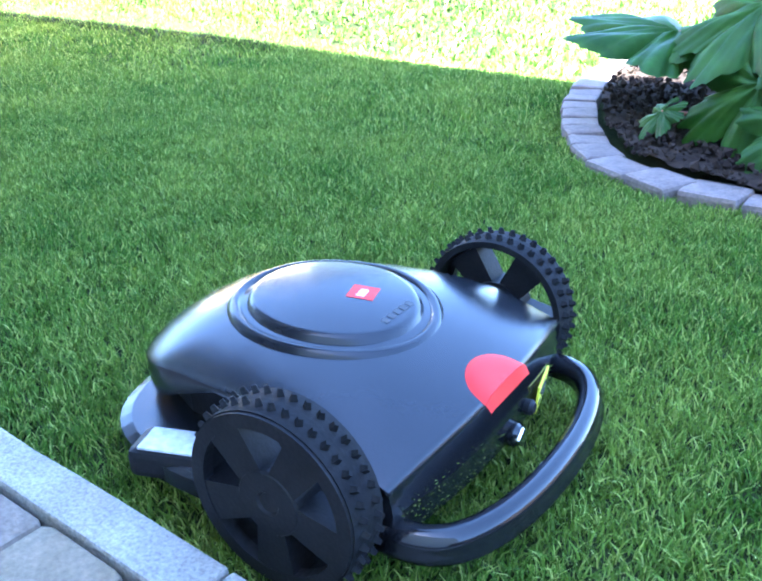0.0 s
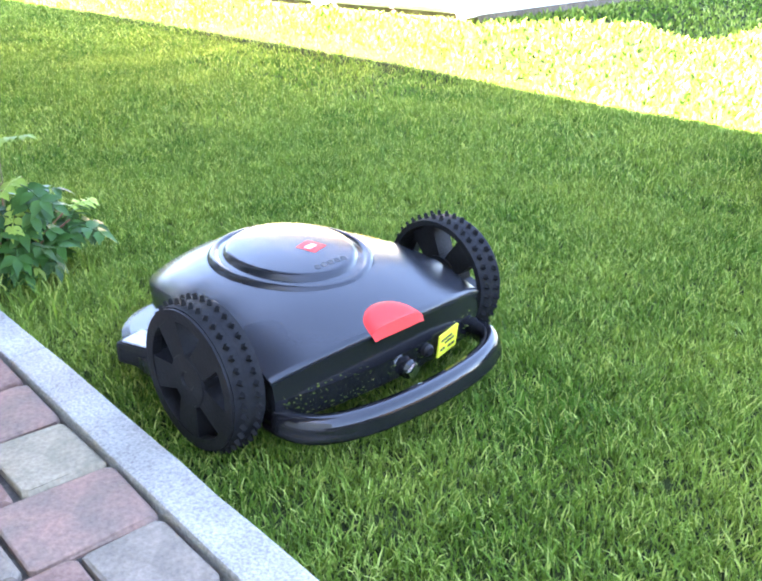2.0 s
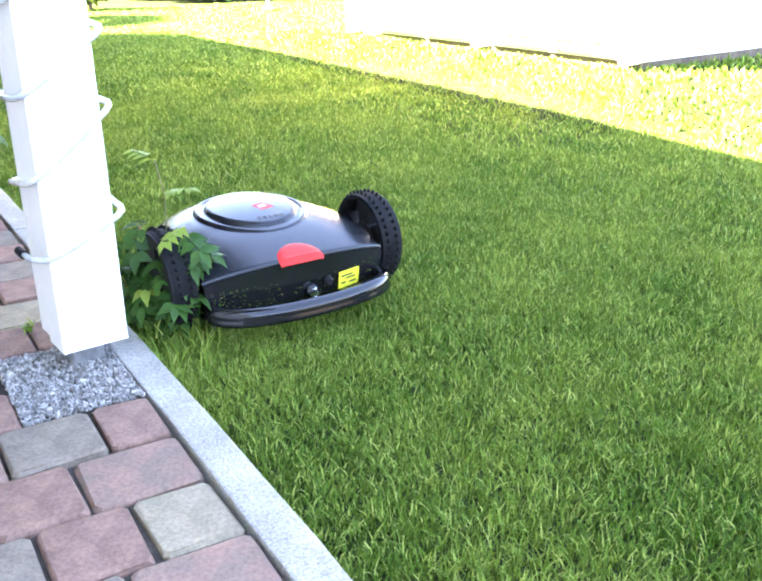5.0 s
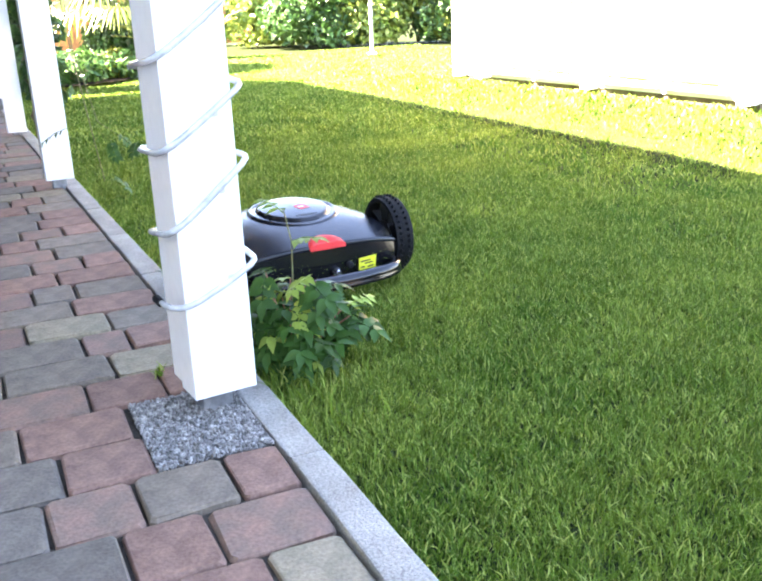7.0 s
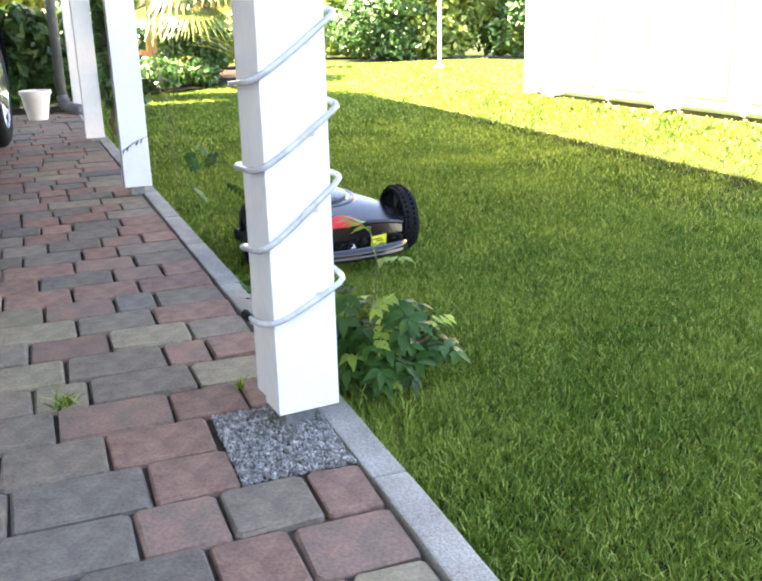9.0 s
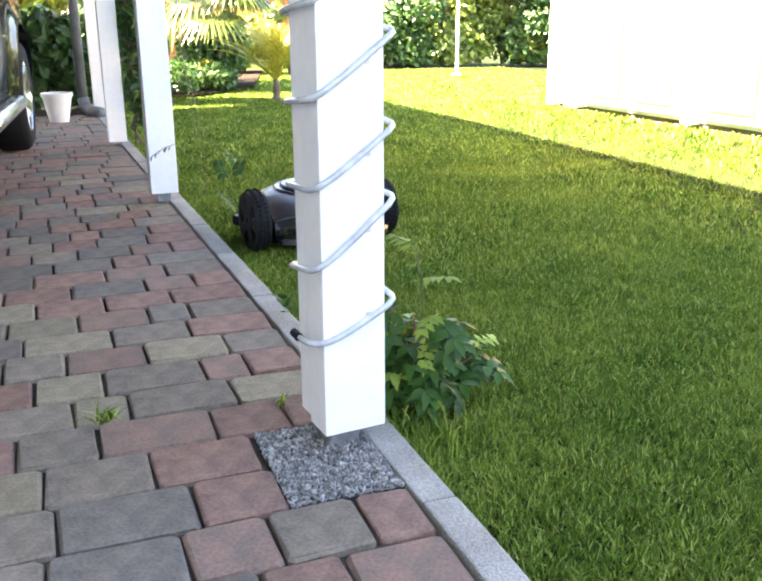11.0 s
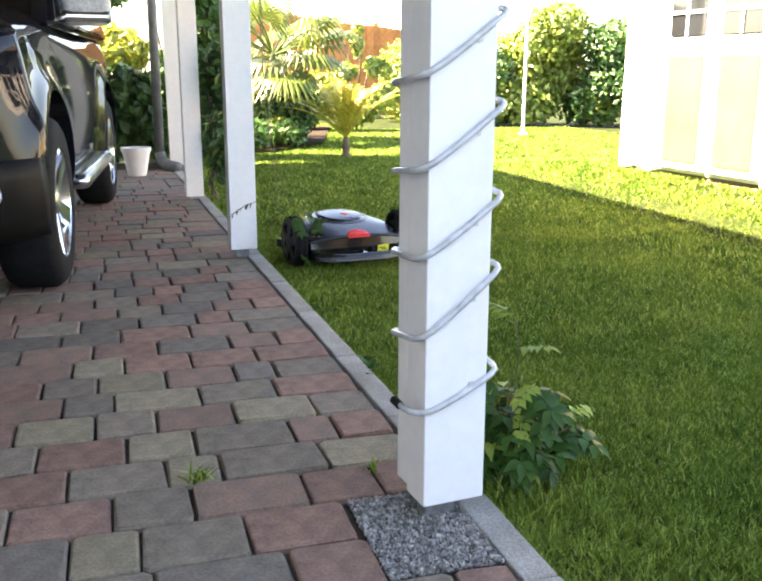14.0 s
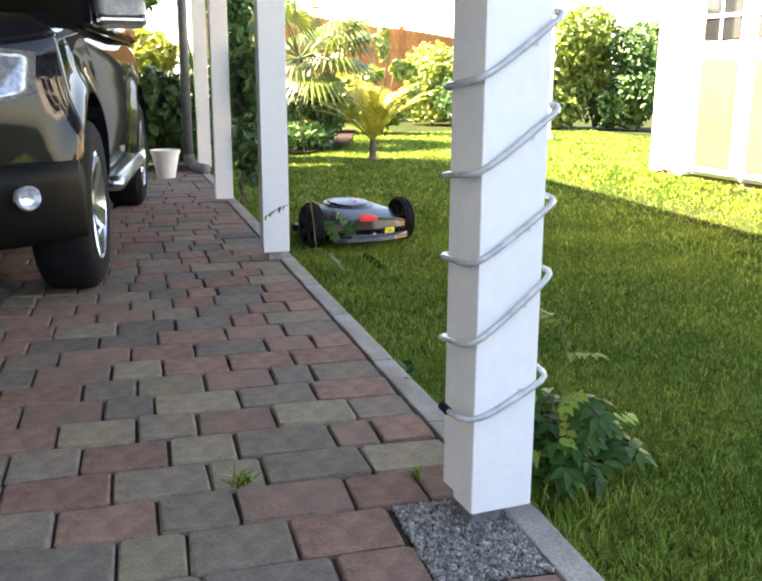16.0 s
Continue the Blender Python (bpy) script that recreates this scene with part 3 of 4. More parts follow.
def build_mower():
    mower = thing("robot_mower", "black robotic lawn mower with studded wheels and red button", "robot mower")
    xs = [-0.3848 + 0.4998 * (i / 60) ** 1.25 for i in range(61)]
    sections = []
    for x in xs:
        w = shell_half(x)
        row = []
        for j in range(41):
            c = math.cos(math.pi * j / 40)
            y = -w * c
            front = 0.026 * (1 - (y / 0.236) ** 2) * max(0.0, (x + 0.1) / 0.215)
            row.append((x + front, y, shell_z(x, y)))
        sections.append(row)
    bm = loft(sections, False)
    # turned-down rim of the shell
    bm.verts.ensure_lookup_table()
    edge = [e for e in bm.edges if e.is_boundary]
    ext = bmesh.ops.extrude_edge_only(bm, edges=edge)
    for v in [g for g in ext["geom"] if isinstance(g, bmesh.types.BMVert)]:
        v.co.z -= 0.010 + 0.038 * max(0.0, min(1.0, (-0.16 - v.co.x) / 0.12))
        v.co.x -= 0.004 if v.co.x > 0.05 else 0.0
        v.co.y *= 0.985
    part("shell", bm, SHELL, mower, "satin black domed cover", smooth=True)
    # lid with a ring groove round it
    cx, rx, ry = LID
    def dish(k0, k1, lift, rows=10, count=56):
        out = []
        for i in range(rows + 1):
            k = k0 + (k1 - k0) * i / rows
            ring = []
            for j in range(count):
                a = 2 * math.pi * j / count
                x, y = cx + k * rx * math.cos(a), k * ry * math.sin(a)
                ring.append((x, y, shell_z(x, y) + lift(i / rows)))
            out.append(ring)
        return out
    bm = loft(dish(1.10, 0.95, lambda s: 0.0008 + 0.0065 * math.sin(math.pi * s) ** 0.8), False, True)
    part("lid_ring", bm, SHELL, mower, smooth=True)
    bm = loft(dish(0.965, 0.84, lambda s: 0.0018 - 0.0008 * s), False, True)
    part("lid_groove", bm, GLOSSY, mower, smooth=True)
    rings = dish(0.90, 0.02, lambda s: 0.0006 + 0.0100 * min(1.0, s * 12) ** 0.6, 24)
    bm = loft(rings, False, True)
    bm.faces.new([bm.verts.new(p) for p in rings[-1]])
    part("lid", bm, SHELL, mower, "smooth oval lid", smooth=True)
    def decal(corners, lift, mat, name, label=""):
        bm = bmesh.new()
        grid = []
        (ax, ay), (bx, by), (dx, dy) = corners
        for i in range(5):
            grid.append([])
            for j in range(5):
                x, y = ax + (bx - ax) * i / 4 + (dx - ax) * j / 4, ay + (by - ay) * i / 4 + (dy - ay) * j / 4
                grid[-1].append(bm.verts.new((x, y, shell_z(x, y) + lift)))
        for i in range(4):
            for j in range(4):
                bm.faces.new((grid[i][j], grid[i + 1][j], grid[i + 1][j + 1], grid[i][j + 1]))
        part(name, bm, mat, mower, label)
    decal(((-0.062, 0.006), (-0.096, -0.008), (-0.072, 0.042)), 0.0112, RED, "badge", "red and white diamond badge")
    decal(((-0.076, 0.006), (-0.086, 0.002), (-0.080, 0.026)), 0.0120, PALE, "badge_print")
    for i in range(5):
        y = -0.026 + 0.0145 * i
        decal(((-0.018, y), (-0.029, y), (-0.018, y + 0.010)), 0.0112, INK, "print_mark")
    # stop button over the front edge
    bm = bmesh.new()
    rows = []
    for i in range(9):
        k = i / 8
        row = []
        for j in range(17):
            a = math.pi * j / 16
            x, y = 0.140 - 0.050 * k * math.sin(a), -0.057 * k * math.cos(a)
            row.append((x, y, shell_z(min(x - 0.022, 0.115), y) + 0.007 * (1 - k ** 6)))
        rows.append(row)
    bm = loft(rows, False)
    lip = [(0.1405, -0.057 + 0.007125 * j, shell_z(0.115, -0.057 + 0.007125 * j) + 0.007 * (1 - (abs(j - 8) / 8) ** 6)) for j in range(17)]
    low = [(0.1475, p[1] * 0.96, p[2] - 0.017 * (1 - 0.4 * (abs(p[1]) / 0.057) ** 4)) for p in lip]
    a = [bm.verts.new(p) for p in lip]
    b = [bm.verts.new(p) for p in low]
    for j in range(16):
        bm.faces.new((a[j], a[j + 1], b[j + 1], b[j]))
    part("stop_button", bm, RED, mower, "red half-round stop button", smooth=True)
    # chassis below the shell
    secs = []
    for x, w, z0, z1 in ((-0.33, 0.13, 0.05, 0.10), (-0.25, 0.165, 0.035, 0.13), (-0.05, 0.190, 0.03, 0.145), (0.05, 0.198, 0.03, 0.128), (0.105, 0.212, 0.035, 0.105)):
        secs.append([(x, -w, z0), (x, -w, z1), (x, w, z1), (x, w, z0)])
    part("chassis", loft(secs, True, True), PLASTIC, mower)
    secs = []
    for j in range(25):
        y = -0.2304 + 0.0192 * j
        bow = 0.026 * (1 - (y / 0.2304) ** 2)
        top = shell_z(0.115, y * 0.99) - 0.006
        secs.append([(0.110 + bow, y, top), (0.116 + bow, y, 0.088), (0.110 + bow, y, 0.044), (0.08, y, 0.030), (0.08, y, top - 0.012)])
    part("front_panel", loft(secs, True, True), GLOSSY, mower, "glossy black front panel flecked with grass")
    # dry clippings stuck to the panel
    rng = random.Random(21)
    bm = bmesh.new()
    for _ in range(170):
        y, z = 0.222 * math.copysign(rng.random() ** 0.6, rng.uniform(-1, 0.5)), 0.048 + 0.050 * rng.random() ** 1.3
        x = 0.110 + 0.006 * min(1.0, (z - 0.044) / 0.044) + 0.026 * (1 - (y / 0.2304) ** 2) + 0.0012
        a, k = rng.uniform(0, math.pi), rng.uniform(0.0006, 0.0018)
        c, d = Vector((0.001, math.cos(a) * k, math.sin(a) * k)), Vector((0, -math.sin(a), math.cos(a))) * 0.0008
        p = Vector((x, y, z))
        bm.faces.new([bm.verts.new(p + q) for q in (-c - d, c - d, c + d, -c + d)])
    tagged(part("clippings", bm, GRASS, mower, "dry grass clippings stuck on"), kind="stuff")
    # bumper bow
    pts = []
    for i in range(33):
        a = math.pi * i / 32
        pts.append((0.096 + 0.122 * math.sin(a) ** 0.58, -0.220 * math.cos(a), 0.055))
    bm = bmesh.new()
    rows = []
    for i, p in enumerate(pts):
        p = Vector(p)
        q = Vector(pts[min(i + 1, 32)]) - Vector(pts[max(i - 1, 0)])
        n = Vector((q.y, -q.x, 0)).normalized()
        ring = []
        for u, v in ((0.018, 0.002), (0.014, 0.014), (0.004, 0.020), (-0.010, 0.018), (-0.017, 0.006), (-0.015, -0.012), (-0.004, -0.019), (0.008, -0.020), (0.019, -0.018), (0.021, -0.013), (0.0175, -0.008)):
            ring.append(p + n * u + Vector((0, 0, v)))
        rows.append(ring)
    part("bumper", loft(rows, True, True), GLOSSY, mower, "glossy black bumper bow", smooth=True)
    bm = box(0.003, 0.064, 0.042, (0, 0, 0))
    label = part("warning_label", bm, YELLOW, mower, "yellow warning label with small print", m=pose(0.1355, 0.127, 0.068, 0, 7, 12.5))
    for k, (y, z, w) in enumerate(((-0.008, 0.010, 0.036), (0.004, 0.002, 0.03), (0.012, -0.010, 0.022), (-0.018, -0.008, 0.014))):
        part("print_line", box(0.001, w, 0.004, (0.0022, y, z)), INK, label)
    part("knob", lathe([(0.017, 0), (0.017, 0.008), (0.012, 0.014), (0.004, 0.016)], 20), GLOSSY, mower, m=pose(0.139, 0.023, 0.057, 0, 90, 0), smooth=False)
    part("switch", box(0.012, 0.022, 0.022, (0, 0, 0), 0.004), CHROME, mower, "small bright switch", m=pose(0.152, 0.023, 0.057, 38, 0, 0))
    part("plug", lathe([(0.011, 0), (0.011, 0.008), (0.007, 0.013)], 16), PLASTIC, mower, m=pose(0.139, 0.067, 0.075, 0, 90, 0))
    # rear plate with charging contacts
    rows = []
    for z, k in ((0.035, 0.92), (0.042, 1.0), (0.066, 1.0), (0.072, 0.95)):
        ring = []
        for i in range(25):
            a = math.pi * i / 24
            ring.append((-0.10 - 0.288 * k * abs(math.sin(a)) ** 0.62, -0.276 * k * math.copysign(abs(math.cos(a)) ** 0.62, math.cos(a)), z))
        rows.append(ring)
    part("rear_skirt", loft(rows, True, True), SHELL, mower, smooth=False)
    for s in (-1, 1):
        bm = box(0.11, 0.06, 0.040, (0, 0, 0), 0.010)
        arm = part("contact_arm", bm, PLASTIC, mower, m=pose(-0.205, s * 0.243, 0.062, 0, 0, -s * 18))
        part("contact_plate", box(0.082, 0.048, 0.004, (0, 0, 0.0215), 0.0015), GREYPLATE, arm, "pale metal charging plate")
    return mower, build_wheel(mower, -1), build_wheel(mower, 1)


# ---- carport ----
def build_post(name, x, y, size, z0, label, turn=0):
    post = thing(name, label, "post", pose(x, y, 0, 0, 0, turn), group="carport posts")
    top = 2.42
    part("front_board", box(size * 0.62, size, top - z0, (size * 0.19, 0, (top + z0) / 2), 0.003), WHITE, post)
    part("back_board", box(size * 0.37, size * 0.985, top - z0 - 0.012, (-size * 0.315, 0, (top + z0) / 2 + 0.006), 0.003), WHITE, post)
    part("foot", box(size * 0.35, size * 0.5, z0 + 0.10, (-0.015, 0, (z0 - 0.10) / 2), 0.003), STEEL, post, "grey steel post foot")
    return post


def build_rope(px, py, size, turn):
    """A clear light tube wound round the first post."""
    rope = thing("rope_light", "clear plastic light tube wound round a white post", "rope light", pose(px, py, 0, 0, 0, turn))
    x = y = 0.0
    h, q = size / 2 + 0.008, 0.010
    left, right = (0.245, 0.395, 0.545, 0.705, 0.865, 1.03, 1.20), (0.315, 0.515, 0.650, 0.815, 0.975, 1.14, 1.31)
    pts = []
    def side(a, b, za, zb, sag):
        for i in range(9):
            k = i / 8
            bow = math.sin(math.pi * k)
            p = Vector(a).lerp(Vector(b), k)
            pts.append((p.x, p.y, za + (zb - za) * k - sag * bow))
    for i, (l, r) in enumerate(zip(left, right)):
        nxt = left[i + 1] if i + 1 < len(left) else l + 0.17
        side((x + h, y - h - 0.004, 0), (x + h, y + h + 0.004, 0), l, r, 0.004)
        pts.append((x + h - 0.006, y + h + 0.022, r + 0.004))
        side((x + h - 0.02, y + h + 0.014, 0), (x - h, y + h + 0.006, 0), r + 0.006, r + (nxt - r) * 0.35, 0.0)
        side((x - h - 0.004, y + h, 0), (x - h - 0.004, y - h, 0), r + (nxt - r) * 0.35, r + (nxt - r) * 0.75, 0.0)
        side((x - h, y - h - 0.006, 0), (x + h - 0.012, y - h - 0.012, 0), r + (nxt - r) * 0.75, nxt, 0.0)
    pts = [(0.012, -h - 0.024, 0.256), (0.030, -h - 0.024, 0.252), (0.048, -h - 0.020, 0.248)] + pts
    for _ in range(3):
        pts = [pts[0]] + [tuple((a[i] + 2 * b[i] + c[i]) / 4 for i in range(3)) for a, b, c in zip(pts, pts[1:], pts[2:])] + [pts[-1]]
    part("tube", tube(pts, 0.0062, 8), ROPE, rope, smooth=True)
    part("end_cap", tube([(-0.004, -h - 0.026, 0.258), (0.020, -h - 0.024, 0.2545)], 0.0085, 10), PLASTIC, rope, "black end cap")
    for l, r in zip(left, right):
        part("clip", box(0.004, 0.010, 0.018, (x + h - 0.006, y + 0.03, (l + r) / 2 + 0.012), 0.001), PALE, rope)


def build_carport():
    # roof out of view; its ends and overhang are set for the lawn's shade
    bm = box(8.8, 4.24, 0.16, (-4.05, -1.27, 2.50))
    tagged(part("carport_roof", bm, ROOF), "unseen carport roof sized to shade the paving and near lawn", "roof", kind="structure")
    # added out of view; tall enough to carry on the roof's shadow edge
    bm = box(13.0, 7.0, 8.65, (4.0, -6.9, 4.275))
    tagged(part("wall_house", bm, RENDERED), "unseen pale block added to shade the lawn and bounce light", "wall", kind="structure")
    # added behind the camera; hides the bright horizon from car and mower
    bm = box(0.2, 13.0, 1.5, (6.2, 3.2, 0.72))
    tagged(part("wall_garden", bm, BARK), "unseen brown wall added to dim reflections in the car's front", "wall", kind="structure")
    # added out of view beyond the car; stops light coming in under the roof
    bm = box(5.7, 0.2, 2.46, (-5.36, -3.5, 1.185))
    tagged(part("wall_side", bm, RENDERED), "unseen side wall added to darken the car and far paving", "wall", kind="structure")
    bm = box(8.6, 0.10, 0.22, (-3.95, -0.055, 2.31))
    tagged(part("carport_beam", bm, WHITE), "white timber beam on the carport posts", "beam", kind="structure")


# ---- car ----
def build_car():
    car = thing("car", "black off-road car with grey lower bumper parked on the paving", "car", pose(-5.33, -1.56, 0, 0, 0, -4.6))
    WB, RT, HW = 2.42, 0.345, 0.90
    tops = ((-0.92, 0.96), (-0.86, 1.07), (-0.6, 1.11), (-0.2, 1.13), (0.9, 1.10), (WB - 0.3, 1.12), (WB + 0.3, 1.08), (WB + 0.62, 1.02), (WB + 0.74, 0.90), (WB + 0.80, 0.71))
    sills = ((-0.92, 0.62), (-0.80, 0.44), (-0.52, 0.36), (-0.46, 0.33), (WB + 0.46, 0.33), (WB + 0.60, 0.37), (WB + 0.74, 0.42), (WB + 0.80, 0.58))
    def sill(x):
        z = float(np.interp(x, *zip(*sills)))
        for cx in (0, WB):
            if abs(x - cx) < 0.45:
                z = max(z, RT + math.sqrt(0.45 ** 2 - (x - cx) ** 2))
        return z
    xs = [-0.92 + 0.06 * k for k in range(6)] + [-0.55 + 0.03 * k for k in range(37)] + [0.6 + 0.09 * k for k in range(14)] + [WB - 0.5 + 0.025 * k for k in range(41)] + [WB + 0.80 - 0.28 * (1 - k / 14) ** 2 for k in range(15)]
    secs = []
    for x in sorted(xs):
        w = HW * max(0.0, min(1.0, (WB + 0.804 - x) / 0.42)) ** (1 / 3.2) * (1 - 0.10 * max(0.0, (-0.55 - x) / 0.37) ** 2)
        zt, zl = float(np.interp(x, *zip(*tops))), sill(x)
        zs = max(zl + 0.02, zt - 0.075)
        half = []
        for k in range(15):
            z = zl + (zs - zl) * k / 14
            flare = sum(0.035 * math.exp(-((math.hypot(x - cx, z - RT) - 0.46) / 0.075) ** 2) for cx in (0, WB))
            crease = 0.0 if x > WB + 0.15 else 0.010 * math.exp(-((z - 0.93) / 0.04) ** 2)
            half.append((w * (0.975 - 0.085 * ((z - 0.62) / 0.5) ** 2) + (flare * min(1.0, (WB + 0.70 - x) / 0.25 if x > WB + 0.45 else 1.0) + crease) * w / HW, z))
        ys = half[-1][0]
        for a in (0.25, 0.5, 0.75, 1.0):
            half.append((ys - 0.11 * w / HW * math.sin(a * math.pi / 2) ** 1.4, zs + (zt - zs) * math.sin(a * math.pi / 2)))
        half += [(ys * 0.6, zt + 0.012), (ys * 0.3, zt + 0.018)]
        secs.append([(x, y, z) for y, z in half] + [(x, 0, zt + 0.02)] + [(x, -y, z) for y, z in reversed(half)])
    bm = loft(secs, True, True)
    part("body", bm, PAINT, car, "glossy black bodywork", smooth=True).data.set_sharp_from_angle(angle=radians(44))
    # cabin
    rows = [[(-0.80, 0.86, 1.06), (1.98, 0.86, 1.06), (1.98, -0.86, 1.06), (-0.80, -0.86, 1.06)], [(-0.66, 0.74, 1.55), (1.12, 0.74, 1.57), (1.12, -0.74, 1.57), (-0.66, -0.74, 1.55)],
            [(-0.60, 0.66, 1.62), (1.00, 0.66, 1.64), (1.00, -0.66, 1.64), (-0.60, -0.66, 1.62)]]
    bm = loft(rows, True, True)
    bmesh.ops.bevel(bm, geom=bm.edges[:], offset=0.03, segments=2, affect="EDGES")
    part("cabin", bm, PAINT, car, smooth=False)
    for s in (-1, 1):
        for x0, x1, u0, u1 in ((1.05, 1.72, 1.05, 1.22), (0.16, 0.98, 0.16, 0.98), (-0.60, 0.08, -0.52, 0.08)):
            bm = bmesh.new()
            q = [(x0, s * 0.862, 1.10), (x1, s * 0.862, 1.10), (u1, s * 0.765, 1.50), (u0, s * 0.765, 1.50)]
            bm.faces.new([bm.verts.new(p) for p in q])
            bmesh.ops.solidify(bm, geom=bm.faces[:], thickness=0.008)
            part("side_window", bm, DARKGLASS, car)
    bm = bmesh.new()
    bm.faces.new([bm.verts.new(p) for p in ((1.96, -0.76, 1.10), (1.96, 0.76, 1.10), (1.16, 0.66, 1.555), (1.16, -0.66, 1.555))])
    bmesh.ops.solidify(bm, geom=bm.faces[:], thickness=0.01)
    part("windscreen", bm, DARKGLASS, car)
    # lower bumper, grille, lamps
    rows = []
    for k in [i / 12 - 1 for i in range(25)]:
        a = abs(k)
        x = WB + 0.83 - 0.36 * a ** 3.5
        y = (HW - 0.005) * k
        rows.append([(x, y, 0.565), (x + 0.015, y, 0.50), (x - 0.03, y, 0.36), (x - 0.14, y, 0.27), (x - 0.25, y, 0.30), (x - 0.12, y, 0.565)])
    part("bumper", loft(rows, True, True), BUMPER, car, "matt grey lower bumper", smooth=True)
    part("grille", box(0.03, 0.95, 0.20, (WB + 0.80, 0, 0.82), 0.01), BUMPER, car)
    for s in (-1, 1):
        rows = []
        for i in range(9):
            k = 0.48 + 0.40 * i / 8
            trim = 0.055 * (i / 8) ** 3
            row = []
            for j in range(7):
                z = 0.752 + trim + (0.205 - 1.3 * trim) * j / 6
                row.append((WB + 0.828 - 0.62 * max(0.0, z - 0.72) ** 1.25 - 0.34 * k ** 3.5, s * HW * k, z))
            rows.append(row)
        bm = loft(rows, False)
        bmesh.ops.solidify(bm, geom=bm.faces[:], thickness=0.02)
        lamp = part("headlight", bm, LENS, car, "clear headlight", smooth=True)
        part("fog_light", lathe([(0.043, 0), (0.043, 0.03), (0.037, 0.04), (0.024, 0.02), (0.001, 0.015)], 24), LENS, car, "round fog light", m=pose(WB + 0.655, s * 0.745, 0.462, 0, 90, s * 30))
        # mirror
        bm = box(0.16, 0.24, 0.15, (0, 0, 0), 0.045, 3)
        mir = part("mirror", bm, GREYPLATE, car, m=pose(1.36, s * 0.94, 1.165, 0, 0, s * 8), smooth=True)
        part("mirror_trim", box(0.168, 0.244, 0.062, (0.0, 0, -0.034), 0.025), CHROME, mir, "bright trim")
        part("side_step", box(1.35, 0.10, 0.07, (WB / 2, s * 0.90, 0.36), 0.03), CHROME, car, "bright side step", smooth=True)
        for cx in (0, WB):
            part("wheel_well", box(0.86, 0.02, 0.42, (cx, s * 0.52, 0.56)), PLASTIC, car)
            wheel = thing("wheel", "", "")
            wheel.parent = car
            wheel.location = (cx, s * 0.79, RT)
            t = 0.112
            part("tyre", lathe([(0.225, -t), (0.30, -t - 0.004), (0.328, -t + 0.012), (RT, -t + 0.036), (RT + 0.001, 0), (RT, t - 0.036), (0.328, t - 0.012), (0.30, t + 0.004), (0.225, t)], 48, "y", False), RUBBER, wheel, smooth=True)
            part("rim", lathe([(0.228, -t), (0.215, -t + 0.02), (0.205, 0), (0.215, t - 0.02), (0.228, t)], 40, "y", False), CHROME, wheel, "alloy rim", smooth=True)
            part("brake", lathe([(0.19, -0.02 * s), (0.19, 0.02 * s)], 28, "y"), PLASTIC, wheel)
            part("hub", lathe([(0.06, s * 0.03), (0.058, s * 0.085), (0.03, s * 0.095)], 20, "y"), CHROME, wheel)
            for i in range(5):
                q = Matrix.Rotation(2 * math.pi * i / 5 + 0.2, 4, "Y")
                bm = bmesh.new()
                a = [(0.03, s * 0.055, -0.030), (0.212, s * 0.088, -0.046), (0.212, s * 0.088, 0.046), (0.03, s * 0.055, 0.030)]
                b = [(0.03, s * 0.085, -0.022), (0.212, s * 0.108, -0.036), (0.212, s * 0.108, 0.036), (0.03, s * 0.085, 0.022)]
                va, vb = [bm.verts.new(q @ Vector(p)) for p in a], [bm.verts.new(q @ Vector(p)) for p in b]
                bm.faces.new(va)
                bm.faces.new(vb[::-1])
                for k in range(4):
                    bm.faces.new((va[k], va[(k + 1) % 4], vb[(k + 1) % 4], vb[k]))
                part("spoke", bm, CHROME, wheel)
    return car


# ---- small things by the posts ----
def build_pot():
    pot = thing("plant_pot", "white tapered plastic plant pot on the paving", "plant pot", pose(-6.80, -0.47, 0))
    part("bowl", lathe([(0.074, 0.0), (0.076, 0.006), (0.115, 0.205), (0.124, 0.205), (0.126, 0.236), (0.118, 0.236), (0.112, 0.20), (0.07, 0.03), (0.001, 0.03)], 36), POT, pot, smooth=False)


def build_pipe():
    pipe = thing("downpipe", "grey rain downpipe with a shoe at its foot", "downpipe")
    part("pipe", tube([(-7.32, -0.25, 2.4), (-7.32, -0.25, 0.12)], 0.042, 16), PIPE, pipe, smooth=True)
    part("shoe", tube([(-7.32, -0.25, 0.14), (-7.30, -0.24, 0.07), (-7.18, -0.19, 0.04), (-7.02, -0.12, 0.035)], 0.05, 14), PIPE, pipe, smooth=True)


def leaflet(length, width, bend):
    """A pointed leaf along +x, folded a little along its rib."""
    rows = []
    for i in range(6):
        k = i / 5
        w = width / 2 * math.sin(math.pi * min(0.97, k ** 0.75 + 0.03))
        z = -bend * length * k * k
        rows.append([(k * length, -w, z + 0.18 * w), (k * length, 0, z), (k * length, w, z + 0.18 * w)])
    return rows


def add_rows(bm, rows, m):
    v = [[bm.verts.new(m @ Vector(p)) for p in r] for r in rows]
    for a, b in zip(v, v[1:]):
        for i in range(len(a) - 1):
            bm.faces.new((a[i], a[i + 1], b[i + 1], b[i]))


